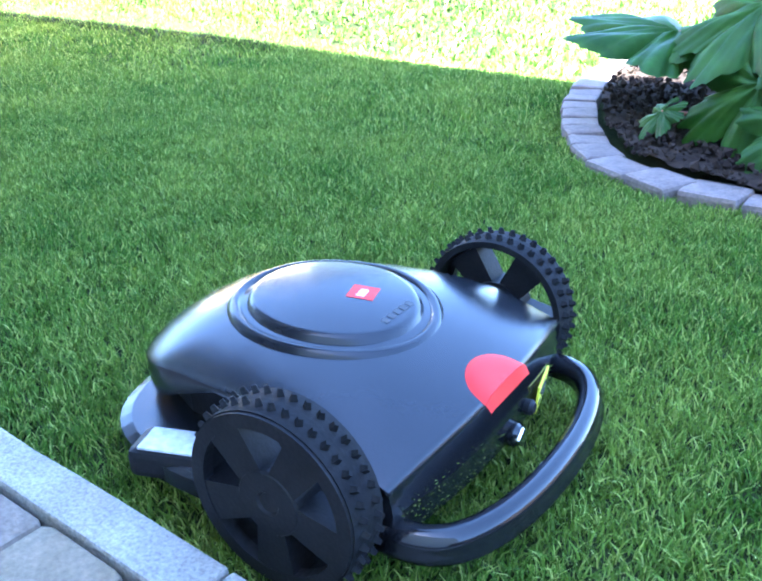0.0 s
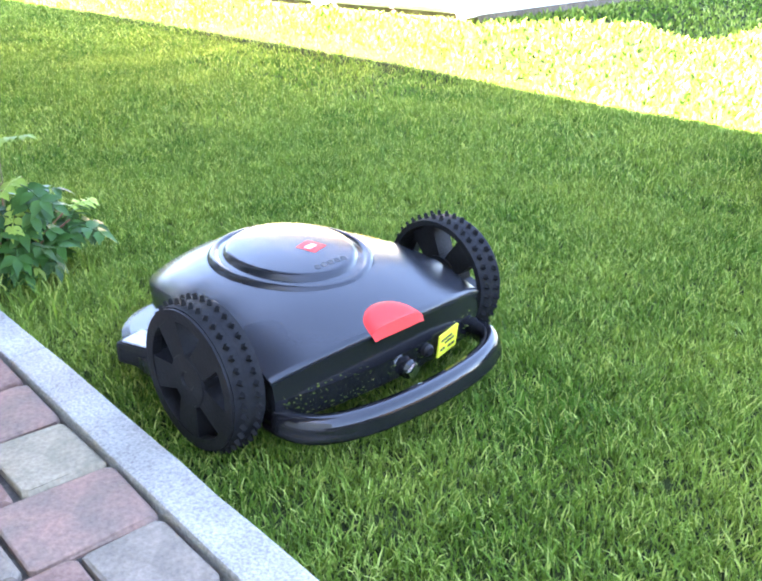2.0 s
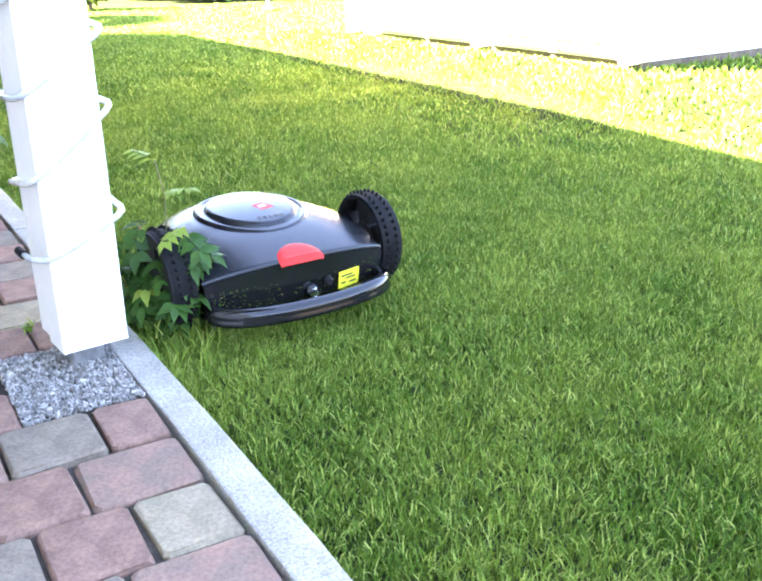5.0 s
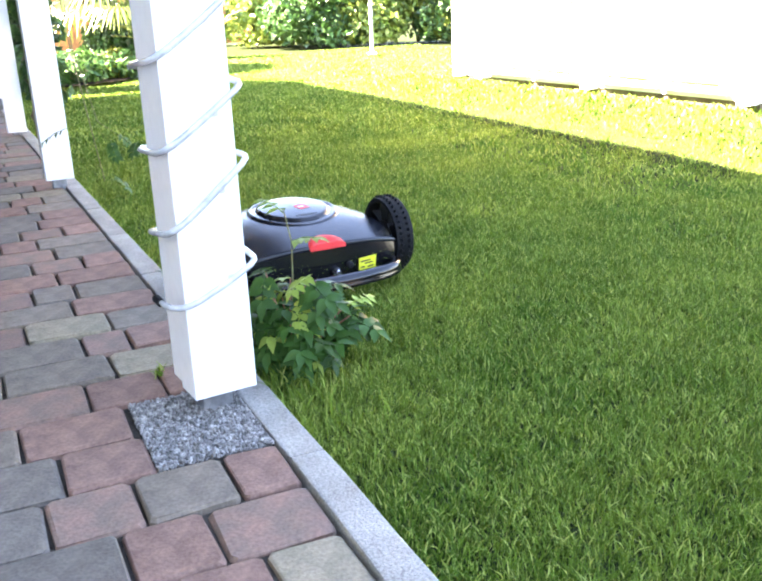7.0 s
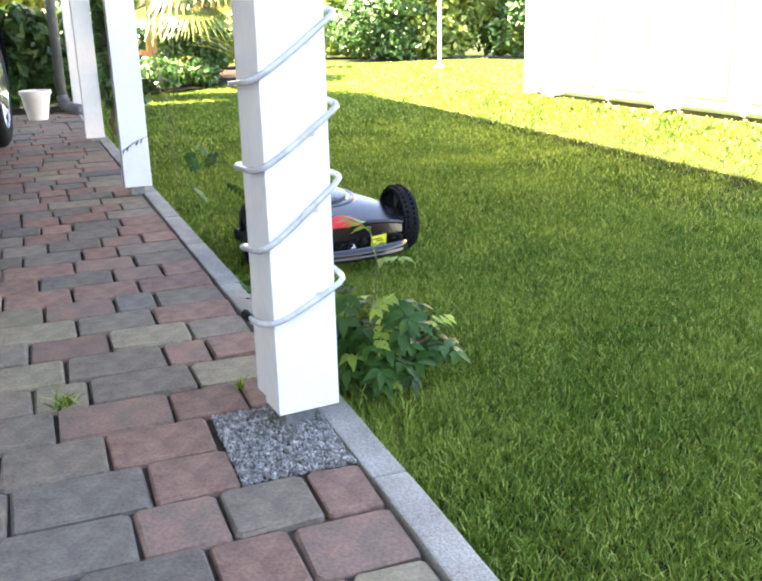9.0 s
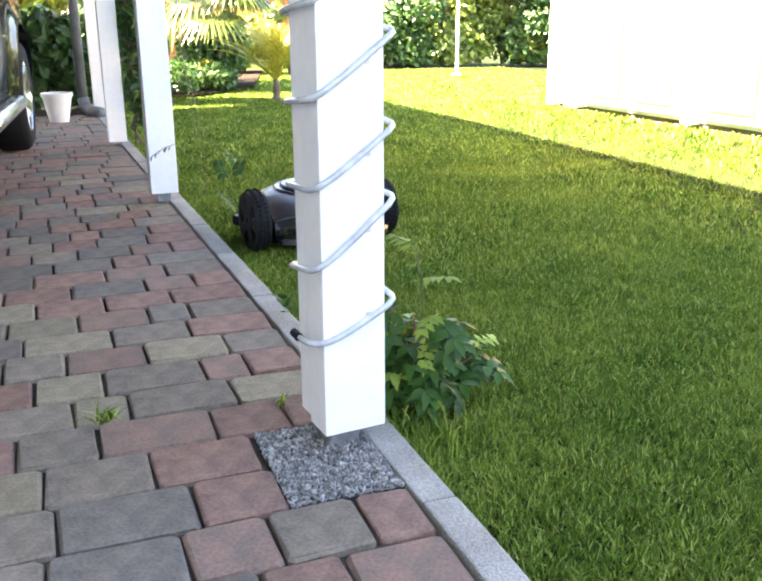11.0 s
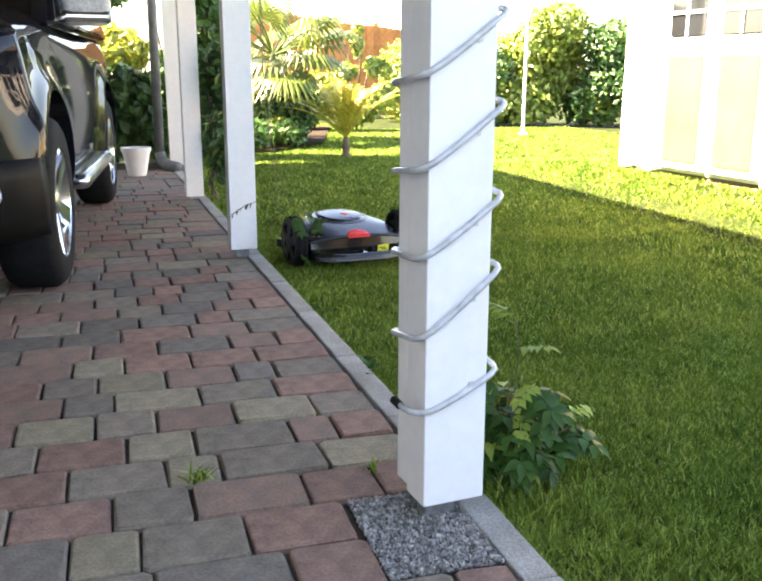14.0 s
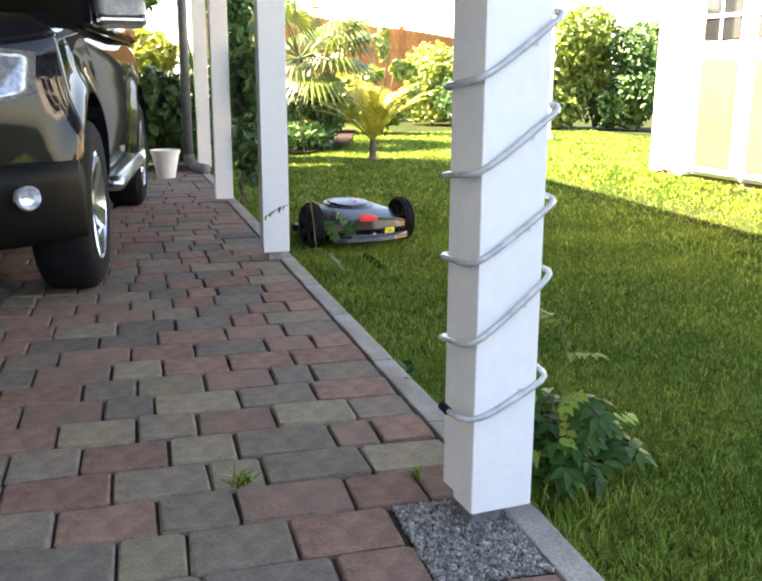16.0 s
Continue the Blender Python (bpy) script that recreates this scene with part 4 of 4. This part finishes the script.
def compound_leaf(length, pairs, size, seed):
    """A stalk with paired leaflets, along +x."""
    rng = random.Random(seed)
    bm = tube([(0, 0, 0), (length * 0.5, 0, 0.02 * length), (length, 0, -0.10 * length)], 0.0014, 5)
    for i in range(pairs):
        k = 0.25 + 0.72 * i / max(1, pairs - 1)
        for s in (-1, 1):
            m = Matrix.Translation((length * k, 0, 0.02 * length - 0.12 * length * k * k)) @ pose(0, 0, 0, s * rng.uniform(5, 25), rng.uniform(-5, 25), s * rng.uniform(48, 72))
            add_rows(bm, leaflet(size * rng.uniform(0.8, 1.15), size * 0.60, 0.25), m)
    add_rows(bm, leaflet(size * 1.1, size * 0.52, 0.3), Matrix.Translation((length, 0, -0.10 * length)) @ pose(0, 0, 0, 0, 15, 0))
    return bm


def build_bush():
    bush = thing("young_bush", "young green climber bush with paired leaflets beside a white post", "bush", pose(-0.72, 0.17, -0.045))
    rng = random.Random(11)
    meshes = [finish(compound_leaf(0.078, 3, 0.042, s), LEAF, "leaf", True) for s in range(5)]
    fresh = [finish(compound_leaf(0.075, 4, 0.03, s + 20), YOUNG, "leaf", True) for s in range(2)] + [finish(compound_leaf(0.06, 2, 0.044, 31), YOUNG, "leaf", True)]
    for i in range(12):
        a = 2 * math.pi * i / 12 + rng.uniform(-0.3, 0.3)
        out, h = rng.uniform(0.05, 0.125), rng.uniform(0.10, 0.27)
        top = Vector((out * math.cos(a) * 0.8, out * math.sin(a) + 0.04, h))
        part("stem", tube([(0, 0, 0), (top.x * 0.4, top.y * 0.4, h * 0.55), top], 0.0035, 6, taper=0.0018), STEM, bush)
        for k in range(8):
            f = 0.35 + 0.65 * k / 7
            p = Vector((top.x * f, top.y * f, h * (0.25 + 0.75 * f)))
            young = k == 7 and i % 3 == 0 or rng.random() < 0.06
            ob = new("leaf", rng.choice(fresh if young else meshes))
            ob.matrix_basis = Matrix.Translation(p) @ pose(0, 0, 0, rng.uniform(-25, 25), rng.uniform(-10, 40), math.degrees(a) + rng.uniform(-100, 100))
            ob.parent = bush
    whip = [(0.02, 0.0, 0.1), (0.03, 0.01, 0.24), (0.04, 0.01, 0.33), (0.03, 0.0, 0.40)]
    part("stem", tube(whip, 0.0016, 5), SHOOT, bush, "thin upright shoot")
    for p, r in (((0.04, 0.01, 0.33), 30), ((0.03, 0.0, 0.395), 200)):
        ob = new("leaf", fresh[0])
        ob.matrix_basis = Matrix.Translation(p) @ pose(0, 0, 0, 0, -20, r)
        ob.parent = bush


def build_weeds():
    rng = random.Random(4)
    xy = np.array([[-0.82 + rng.gauss(0, 0.014), -0.51 + rng.gauss(0, 0.014)] for _ in range(36)])
    tuft = blade_field("grass_tuft", xy, 0.035, 0.005, 1.6, GRASS, RNG)
    tagged(tuft, "small tuft of grass growing in a paving joint", "weed")
    xy = np.array([[-0.76 + rng.gauss(0, 0.008), -0.13 + rng.gauss(0, 0.008)] for _ in range(16)])
    tagged(blade_field("grass_tuft", xy, 0.03, 0.005, 1.4, GRASS, RNG), "small tuft of grass growing in a paving joint", "weed")
    weed = thing("weed", "dark small-leaved weed at the kerb", "weed", pose(-1.36, 0.03, 0))
    for i in range(7):
        bm = bmesh.new()
        add_rows(bm, leaflet(0.045, 0.03, 0.3), pose(0, 0, 0.01 + 0.008 * i, 0, -35 - 4 * i, 67 * i))
        part("leaf", bm, LEAF, weed)


def build_climber(name, x, y, z0, z1, count, spread, label, mat):
    climber = thing(name, label, "climbing plant", pose(x, y, 0))
    rng = random.Random(count)
    for s in range(3):
        pts = [(0.03 * math.sin(3 * k + s * 2), 0.05 + 0.03 * math.cos(2.4 * k + s), z0 * 0 + (z1) * k / 8) for k in range(9)]
        part("stem", tube(pts, 0.006, 6), BARK, climber)
    cs = [(rng.gauss(0, spread * 0.4), 0.08 + abs(rng.gauss(0, spread * 0.5)), rng.uniform(z0, z1)) for _ in range(count // 40)]
    leaf_cloud("foliage", cs, [(spread, spread, spread * 1.3)] * len(cs), count, 0.055, mat, RNG, climber)


def build_shoots():
    """Hanging shoots on the second post, one with paired leaflets in front of it."""
    plant = thing("climber_shoots", "thin hanging climber shoots with paired leaflets on a white post", "climbing plant", pose(-3.14, -0.05, 0))
    part("stem", tube([(0.0, 0.075, 1.2), (0.02, 0.085, 0.7), (0.05, 0.12, 0.35), (0.03, 0.16, 0.02)], 0.0025, 6), SHOOT, plant)
    part("stem", tube([(-0.02, 0.08, 1.3), (0.03, 0.10, 0.62), (0.06, 0.16, 0.30), (0.1, 0.28, 0.20)], 0.002, 6), SHOOT, plant)
    meshes = [finish(compound_leaf(0.13, 5, 0.035, s + 40), LEAF, "leaf", True) for s in range(3)]
    rng = random.Random(2)
    for i in range(5):
        ob = new("leaf", meshes[i % 3])
        ob.matrix_basis = pose(0.05 + 0.10 * rng.random(), 0.13 + 0.22 * rng.random(), 0.05 + 0.28 * rng.random(), rng.uniform(-30, 30), rng.uniform(0, 40), rng.uniform(-30, 150))
        ob.parent = plant
    ob = new("leaf", meshes[0])
    ob.matrix_basis = pose(0.10, 0.03, 0.29, 0, 20, -100)
    ob.parent = plant


# ---- flower bed leaves ----
def lobed_leaf(size, seed):
    """A broad lobed leaf round its stalk's end, cupped, with raised ribs."""
    rng = random.Random(seed)
    bm = bmesh.new()
    n, rings = 150, 8
    outline = []
    for i in range(n):
        a = -math.pi * 0.93 + 2 * math.pi * 0.93 * i / (n - 1)
        lobe = 0.56 + 0.44 * abs(math.cos(3.5 * a)) ** 0.7
        outline.append((a, size * lobe * (0.86 + 0.14 * math.cos(a)) * (1 + 0.085 * abs(math.sin(11 * a + 0.4)) + 0.035 * math.sin(37 * a) + 0.035 * rng.uniform(-1, 1))))
    c = bm.verts.new((0, 0, 0))
    prev = None
    for a, r in outline:
        col = []
        for k in range(1, rings + 1):
            f = k / rings
            rib = 0.03 * size * abs(math.cos(3.5 * a)) * f
            droop = -0.20 * size * f ** 2.2
            col.append(bm.verts.new((r * f * math.cos(a), r * f * math.sin(a), rib + droop + 0.02 * size * math.sin(9 * a + 6 * f))))
        if prev:
            bm.faces.new((c, prev[0], col[0]))
            for k in range(rings - 1):
                bm.faces.new((prev[k], prev[k + 1], col[k + 1], col[k]))
        prev = col
    return bm


def build_gunnera():
    plant = thing("large_leaved_plant", "large green perennial with broad lobed leaves in the flower bed", "plant", pose(0.60, 2.30, 0.0))
    spots = ((0.09, -0.34, 0.19, 0.25, 0, 62, -105), (-0.17, -0.32, 0.08, 0.09, 0, 40, -130), (-0.26, -0.02, 0.25, 0.34, 0, -12, 176), (-0.10, -0.06, 0.30, 0.24, 0, 20, -140),
             (0.02, -0.16, 0.36, 0.27, 0, 32, -120), (0.24, -0.38, 0.12, 0.20, 0, 42, -70), (0.26, -0.14, 0.33, 0.32, 0, 30, -60), (-0.08, 0.20, 0.44, 0.32, 0, 18, 110), (0.32, 0.14, 0.40, 0.32, 0, 22, 20),
             (0.16, -0.18, 0.28, 0.24, 0, 60, -85))
    for i, (x, y, z, size, rx, ry, rz) in enumerate(spots):
        part("stalk", tube([(x * 0.15, y * 0.15, 0), (x * 0.6, y * 0.6, z * 0.65), (x, y, z)], 0.009, 8, taper=0.005), STEM, plant, smooth=True)
        part("leaf", lobed_leaf(size, i), BIGLEAF, plant, m=pose(x, y, z, rx, ry, rz), smooth=True)


# ---- garden behind ----
def build_palm():
    palm = thing("date_palm", "small feathery palm with arching yellow-green fronds on the lawn", "palm", pose(-8.15, 1.70, -0.045))
    part("trunk", lathe([(0.05, 0), (0.055, 0.03), (0.036, 0.07), (0.042, 0.12), (0.032, 0.18), (0.025, 0.24)], 14), BARK, palm)
    rng = random.Random(6)
    for i in range(20):
        a = 2 * math.pi * i / 20 * 2.4 + rng.uniform(-0.2, 0.2)
        lift = rng.uniform(0.80, 1.45)
        L = rng.uniform(0.75, 1.10)
        bm = bmesh.new()
        pts = []
        for k in range(9):
            f = k / 8
            r = L * f
            pts.append(Vector((math.cos(a) * r * math.cos(lift) * (1 + 0.2 * f), math.sin(a) * r * math.cos(lift) * (1 + 0.2 * f), 0.22 + L * (math.sin(lift) * f - 0.35 * f * f))))
        tube(pts, 0.008, 4, bm=bm, taper=0.002)
        for k in range(28):
            f = 0.12 + 0.88 * k / 27
            j = min(7, int(f * 8))
            p = pts[j].lerp(pts[j + 1], f * 8 - j)
            d = (pts[j + 1] - pts[j]).normalized()
            for s in (-1, 1):
                side = d.cross(Vector((0, 0, 1))).normalized() * s
                q = p + (d * 0.6 + side * 0.8 + Vector((0, 0, rng.uniform(-0.1, 0.3)))) * 0.17 * math.sin(math.pi * min(0.95, f * 0.8 + 0.15))
                w = d * 0.008
                bm.faces.new([bm.verts.new(p - w), bm.verts.new(p + w), bm.verts.new(q)])
        part("frond", bm, PALM, palm)


def build_fan_palm():
    palm = thing("fan_palm", "taller fan palm with shaggy trunk in the planting bed", "palm", pose(-10.4, 1.34, -0.30))
    part("trunk", tube([(0, 0, 0), (0.05, 0, 0.7), (0, 0.05, 1.35)], 0.13, 12, taper=0.10), BARK, palm, smooth=True)
    rng = random.Random(8)
    for i in range(30):
        a = 2.4 * i
        el = rng.uniform(-0.7, 1.1)
        L = rng.uniform(0.55, 0.85)
        d = Vector((math.cos(a) * math.cos(el), math.sin(a) * math.cos(el), math.sin(el)))
        base, hub = Vector((0, 0, 1.35)), Vector((0, 0, 1.35)) + d * L
        bm = tube([base, base.lerp(hub, 0.5) + Vector((0, 0, 0.06)), hub], 0.012, 5)
        side = d.cross(Vector((0, 0, 1))).normalized()
        for k in range(25):
            b = math.pi * (k / 24 - 0.5) * 1.5
            t = d * math.cos(b) + side * math.sin(b)
            tip = hub + t * 0.50 + Vector((0, 0, -0.16 - 0.08 * rng.random()))
            mid = hub + t * 0.30
            w = (d * -math.sin(b) + side * math.cos(b)) * 0.020
            v = [bm.verts.new(p) for p in (hub, mid - w, tip, mid + w)]
            bm.faces.new(v)
        part("fan", bm, FANLEAF, palm)


def build_shrubs():
    def shrub(name, label, x, y, lumps, count, size, mat, h=0.5):
        s = thing(name, label, "shrub", pose(x, y, 0))
        for k in range(4):
            a = k * 1.7
            part("stem", tube([(0, 0, -0.02), (0.12 * math.cos(a), 0.12 * math.sin(a), h * 0.5), (0.25 * math.cos(a), 0.25 * math.sin(a), h)], 0.018, 6, taper=0.008), BARK, s)
        leaf_cloud("foliage", [l[:3] for l in lumps], [l[3:] for l in lumps], count, size, mat, RNG, s)
    rng = random.Random(12)
    # hedge past the lawn, in separate bushes
    for i in range(9):
        f = i / 8
        x, y = -13.3 + 1.6 * f + rng.uniform(-0.3, 0.3), 5.2 + 4.4 * f
        hgt = (1.15, 1.35, 1.75, 2.0, 1.6, 1.9, 2.2, 1.9, 2.2)[i]
        lumps = [(rng.uniform(-0.3, 0.3), rng.uniform(-0.45, 0.45), hgt * z, 0.55, 0.5, 0.42) for z in (0.2, 0.42, 0.62, 0.80)]
        shrub("hedge_bush", "sunlit green hedge bush behind the lawn", x, y, lumps, 4200, 0.065, HEDGE if i % 4 else DARKLEAF, 1.0)
    for i in range(3):
        x, y = -14.6 + 0.2 * i, 4.5 + 0.55 * i
        shrub("hedge_bush", "sunlit green hedge bush behind the lawn", x, y, [(0, 0, z, 0.5, 0.5, 0.4) for z in (0.3, 0.7, 1.0)], 2200, 0.065, HEDGE, 0.9)
    shrub("round_shrub", "dense dark green rounded shrub", -10.2, 1.45, [(0, 0, 0.42, 0.42, 0.40, 0.40), (0.1, -0.2, 0.3, 0.35, 0.3, 0.3)], 3200, 0.05, DARKLEAF, 0.4)
    shrub("low_shrub", "low mixed green ground cover at the bed's edge", -9.3, 0.78, [(0, 0, 0.16, 0.4, 0.35, 0.2), (-0.2, 0.5, 0.14, 0.3, 0.3, 0.16), (0.3, -0.5, 0.2, 0.4, 0.35, 0.25)], 2200, 0.05, DARKLEAF, 0.15)
    shrub("golden_shrub", "yellow-green low shrub in sun", -9.6, 1.25, [(0, 0, 0.14, 0.22, 0.2, 0.18)], 700, 0.05, GOLDLEAF, 0.1)
    shrub("light_shrub", "light green young shrub in front of the fence", -12.2, 2.9, [(0, 0, 0.32, 0.35, 0.45, 0.24), (0, -0.18, 0.85, 0.15, 0.20, 0.14), (0.05, 0.0, 1.30, 0.09, 0.10, 0.26), (0, 0.34, 0.92, 0.18, 0.24, 0.16), (0, 0.5, 0.5, 0.2, 0.25, 0.16)], 1100, 0.07, HEDGE, 1.1)
    shrub("light_shrub", "light green young shrub in front of the fence", -12.4, 2.15, [(0, 0, 0.35, 0.35, 0.4, 0.3), (0, 0.2, 0.6, 0.3, 0.3, 0.25)], 1700, 0.07, GOLDLEAF, 0.6)
    shrub("tall_shrub", "tall green shrub beside the carport", -8.6, 0.05, [(0, 0, 0.3, 0.4, 0.35, 0.35), (0, 0.1, 0.8, 0.4, 0.35, 0.4), (-0.1, 0.2, 1.4, 0.4, 0.3, 0.4), (0, 0.2, 2.0, 0.4, 0.4, 0.4)], 4200, 0.07, DARKLEAF, 1.4)
    shrub("dark_shrub", "dark leafy shrub behind the plant pot", -7.95, -0.85, [(0, 0, 0.3, 0.35, 0.5, 0.3), (0, 0.3, 0.6, 0.35, 0.35, 0.3), (-0.1, -0.3, 0.75, 0.35, 0.4, 0.3), (0, 0.55, 0.35, 0.3, 0.3, 0.3)], 4200, 0.075, DARKLEAF, 0.6)
    shrub("golden_shrub", "yellow-green shrub in sun beyond the carport", -11.5, -1.0, [(0, 0, 0.7, 0.5, 0.6, 0.4), (0, 0.4, 1.1, 0.45, 0.5, 0.35), (0, -0.4, 1.0, 0.45, 0.5, 0.35)], 2600, 0.09, GOLDLEAF, 0.8)
    shrub("overhanging_shrub", "dark foliage hanging at the carport's end", -9.2, -1.35, [(0, 0, 1.0, 0.3, 0.35, 0.5), (0, 0.15, 1.5, 0.3, 0.5, 0.25), (0.1, 0.5, 1.62, 0.3, 0.45, 0.14), (0, -0.2, 0.5, 0.3, 0.3, 0.4)], 3400, 0.07, DARKLEAF, 1.2)
    outline = [(-8.9, -0.4), (-8.75, 0.6), (-9.05, 1.2), (-9.9, 1.85), (-11.2, 2.2), (-13.0, 2.7), (-13.0, -0.4)]
    bm = bmesh.new()
    bm.faces.new([bm.verts.new((x, y, 0.004)) for x, y in outline])
    tagged(part("planting_bed", bm, SOIL), "dark soil of the planting bed behind the lawn", "soil", kind="structure")


def build_fence():
    fence = thing("fence", "tall orange-brown wooden board fence with a curved top", "fence")
    x, y = -16.2, 0.2
    n = 44
    for i in range(n):
        y = 0.6 + 0.135 * i
        f = (y - 2.2) / 2.2
        top = 2.0 - 0.30 * max(0.0, min(1.6, f)) - 0.10 * math.sin(max(0.0, min(1.0, f)) * math.pi) * 0.6
        bm = box(0.022, 0.134, top, (0, 0, top / 2), 0.003, 1)
        part("board", bm, CEDAR, fence, m=pose(x + (0.012 if i % 2 else 0.0), y, 0))
        if i % 14 == 0:
            part("post", box(0.09, 0.09, top + 0.06, (0, 0, top / 2 + 0.03), 0.006), CEDAR, fence, m=pose(x - 0.06, y, 0))
    part("rail", box(0.05, 0.135 * n, 0.09, (x - 0.04, 0.6 + 0.0675 * n, 0.45), 0.004), CEDAR, fence)


def build_shed():
    shed = thing("garden_shed", "white timber garden shed with ochre double doors and small-paned windows", "shed", pose(-4.92, 3.02, 0.0, 0, 0, 4.5))
    W, D, H, z0 = 2.72, 2.1, 1.85, 0.19
    for name, b in (("front_wall", ((W, 0.06, H - z0), (W / 2, 0.06, (H + z0) / 2))), ("back_wall", ((W, 0.06, H - z0), (W / 2, D - 0.03, (H + z0) / 2))), ("side_wall", ((0.06, D - 0.12, H - z0), (0.03, D / 2, (H + z0) / 2))), ("side_wall", ((0.06, D - 0.12, H - z0), (W - 0.03, D / 2, (H + z0) / 2)))):
        part(name, box(*b[0], b[1], 0.004), WHITE, shed)
    for x in (0.045, 0.33, 1.47, 2.66):
        part("corner_post", box(0.09, 0.10, H - z0 + 0.02, (x, 0.02, (H + z0) / 2), 0.005), WHITE, shed)
    part("roof", box(W + 0.4, D + 0.4, 0.08, (W / 2, D / 2, H + 0.05), 0.01), ROOF, shed, m=pose(0, 0, 0, 2, 0, 0))
    part("floor_frame", box(W - 0.02, D - 0.04, 0.06, (W / 2, D / 2 + 0.02, z0 - 0.03)), BARK, shed)
    for x0, x1 in ((0.40, 0.87), (0.90, 1.37), (1.57, 2.04), (2.07, 2.54)):
        door = part("door", box(x1 - x0, 0.035, H - z0 - 0.12, ((x0 + x1) / 2, 0.015, (H + z0) / 2 - 0.03), 0.004), WHITE, shed)
        xm = (x0 + x1) / 2
        part("panel", box(x1 - x0 - 0.13, 0.012, 0.70, (xm, -0.006, z0 + 0.43), 0.004), OCHRE, door, "ochre painted door panel")
        part("pane", box(x1 - x0 - 0.13, 0.008, 0.52, (xm, -0.006, z0 + 1.17), 0.002), DARKGLASS, door)
        part("glazing_bar", box(0.025, 0.014, 0.52, (xm, -0.012, z0 + 1.17), 0.002), WHITE, door)
        for z in (1.06, 1.30):
            part("glazing_bar", box(x1 - x0 - 0.13, 0.014, 0.022, (xm, -0.013, z0 + z), 0.002), WHITE, door)
        part("handle", box(0.016, 0.03, 0.11, (x1 - 0.03, -0.012, z0 + 0.85), 0.004), STEEL, door)


def build_pole():
    pole = thing("white_pole", "thin white pole standing on the sunny lawn", "pole", pose(-10.9, 5.05, -0.045))
    part("shaft", lathe([(0.022, 0), (0.022, 1.5), (0.018, 1.52), (0.018, 2.4)], 14), WHITE, pole, smooth=False)
    part("foot", lathe([(0.07, 0), (0.07, 0.03), (0.025, 0.05)], 20), WHITE, pole)


def build_neighbour():
    house = thing("neighbour_house", "pale rendered house far beyond the carport", "house", pose(-22, -6.0, 0))
    part("wall", box(4, 9, 3.0, (0, 0, 1.5)), RENDERED, house)
    bm = loft([[(-2.3, -4.8, 3.0), (2.3, -4.8, 3.0), (0, -4.8, 4.6)], [(-2.3, 4.8, 3.0), (2.3, 4.8, 3.0), (0, 4.8, 4.6)]], True, True)
    part("roof", bm, ROOF, house)
    for y in (-2.5, 0.0, 2.5):
        win = part("window", box(0.06, 1.1, 1.2, (2.02, y, 1.6), 0.01), WHITE, house)
        part("pane", box(0.02, 0.95, 1.05, (2.055, y, 1.6)), DARKGLASS, win)


# ---- motion ----
MOWER_ROWS = [(0.0, 0.730, 0.410, 5.6), (1.0, 0.434, 0.416, 4.9), (2.0, 0.144, 0.432, 3.9), (3.5, -0.268, 0.439, 2.7), (6.0, -1.005, 0.445, 2.3), (8.0, -1.595, 0.448, 2.6),
              (10.5, -2.185, 0.425, 6.5), (14.0, -3.112, 0.420, 7.5), (16.0, -3.690, 0.448, 13.0)]


def motions(mower, wheels):
    walk(mower, [(t, pose(x, y, -0.026, 0, 0, a)) for t, x, y, a in MOWER_ROWS])
    times = [16.0 * i / 60 for i in range(61)]
    ts, xs = [r[0] for r in MOWER_ROWS], [r[1] for r in MOWER_ROWS]
    for wheel, side in zip(wheels, (-1, 1)):
        place = wheel.location.copy()
        rows = []
        for t in times:
            turn = math.degrees((float(np.interp(t, ts, xs)) - xs[0]) / 0.120)
            rows.append((t, Matrix.Translation(place) @ Matrix.Rotation(radians(turn), 4, "Y")))
        walk(wheel, rows)


build_ground()
build_carport()
build_post("post", -0.533, -0.056, 0.130, 0.055, "square white painted timber post with a light tube round it", 6.0)
build_post("post", -3.205, -0.080, 0.124, 0.045, "square white painted timber post with climber shoots at its foot")
build_post("post", -5.245, -0.130, 0.118, 0.025, "square white painted timber post overgrown by a climber")
build_post("post", -7.46, -0.100, 0.120, 0.02, "square white painted timber post beside a grey downpipe")
build_shed()
build_fence()
build_car()
mower, wheel_a, wheel_b = build_mower()
build_rope(-0.533, -0.056, 0.130, 6.0)
build_pot()
build_pipe()
build_bush()
build_weeds()
build_shoots()
build_climber("climber", -5.2, -0.05, 0.05, 0.95, 520, 0.10, "leafy green climber on a white post", DARKLEAF)
build_gunnera()
build_palm()
build_fan_palm()
build_shrubs()
build_pole()
build_neighbour()
build_lawn()
build_gravel()
build_kerb()
build_edging()
build_paving()
motions(mower, (wheel_a, wheel_b))
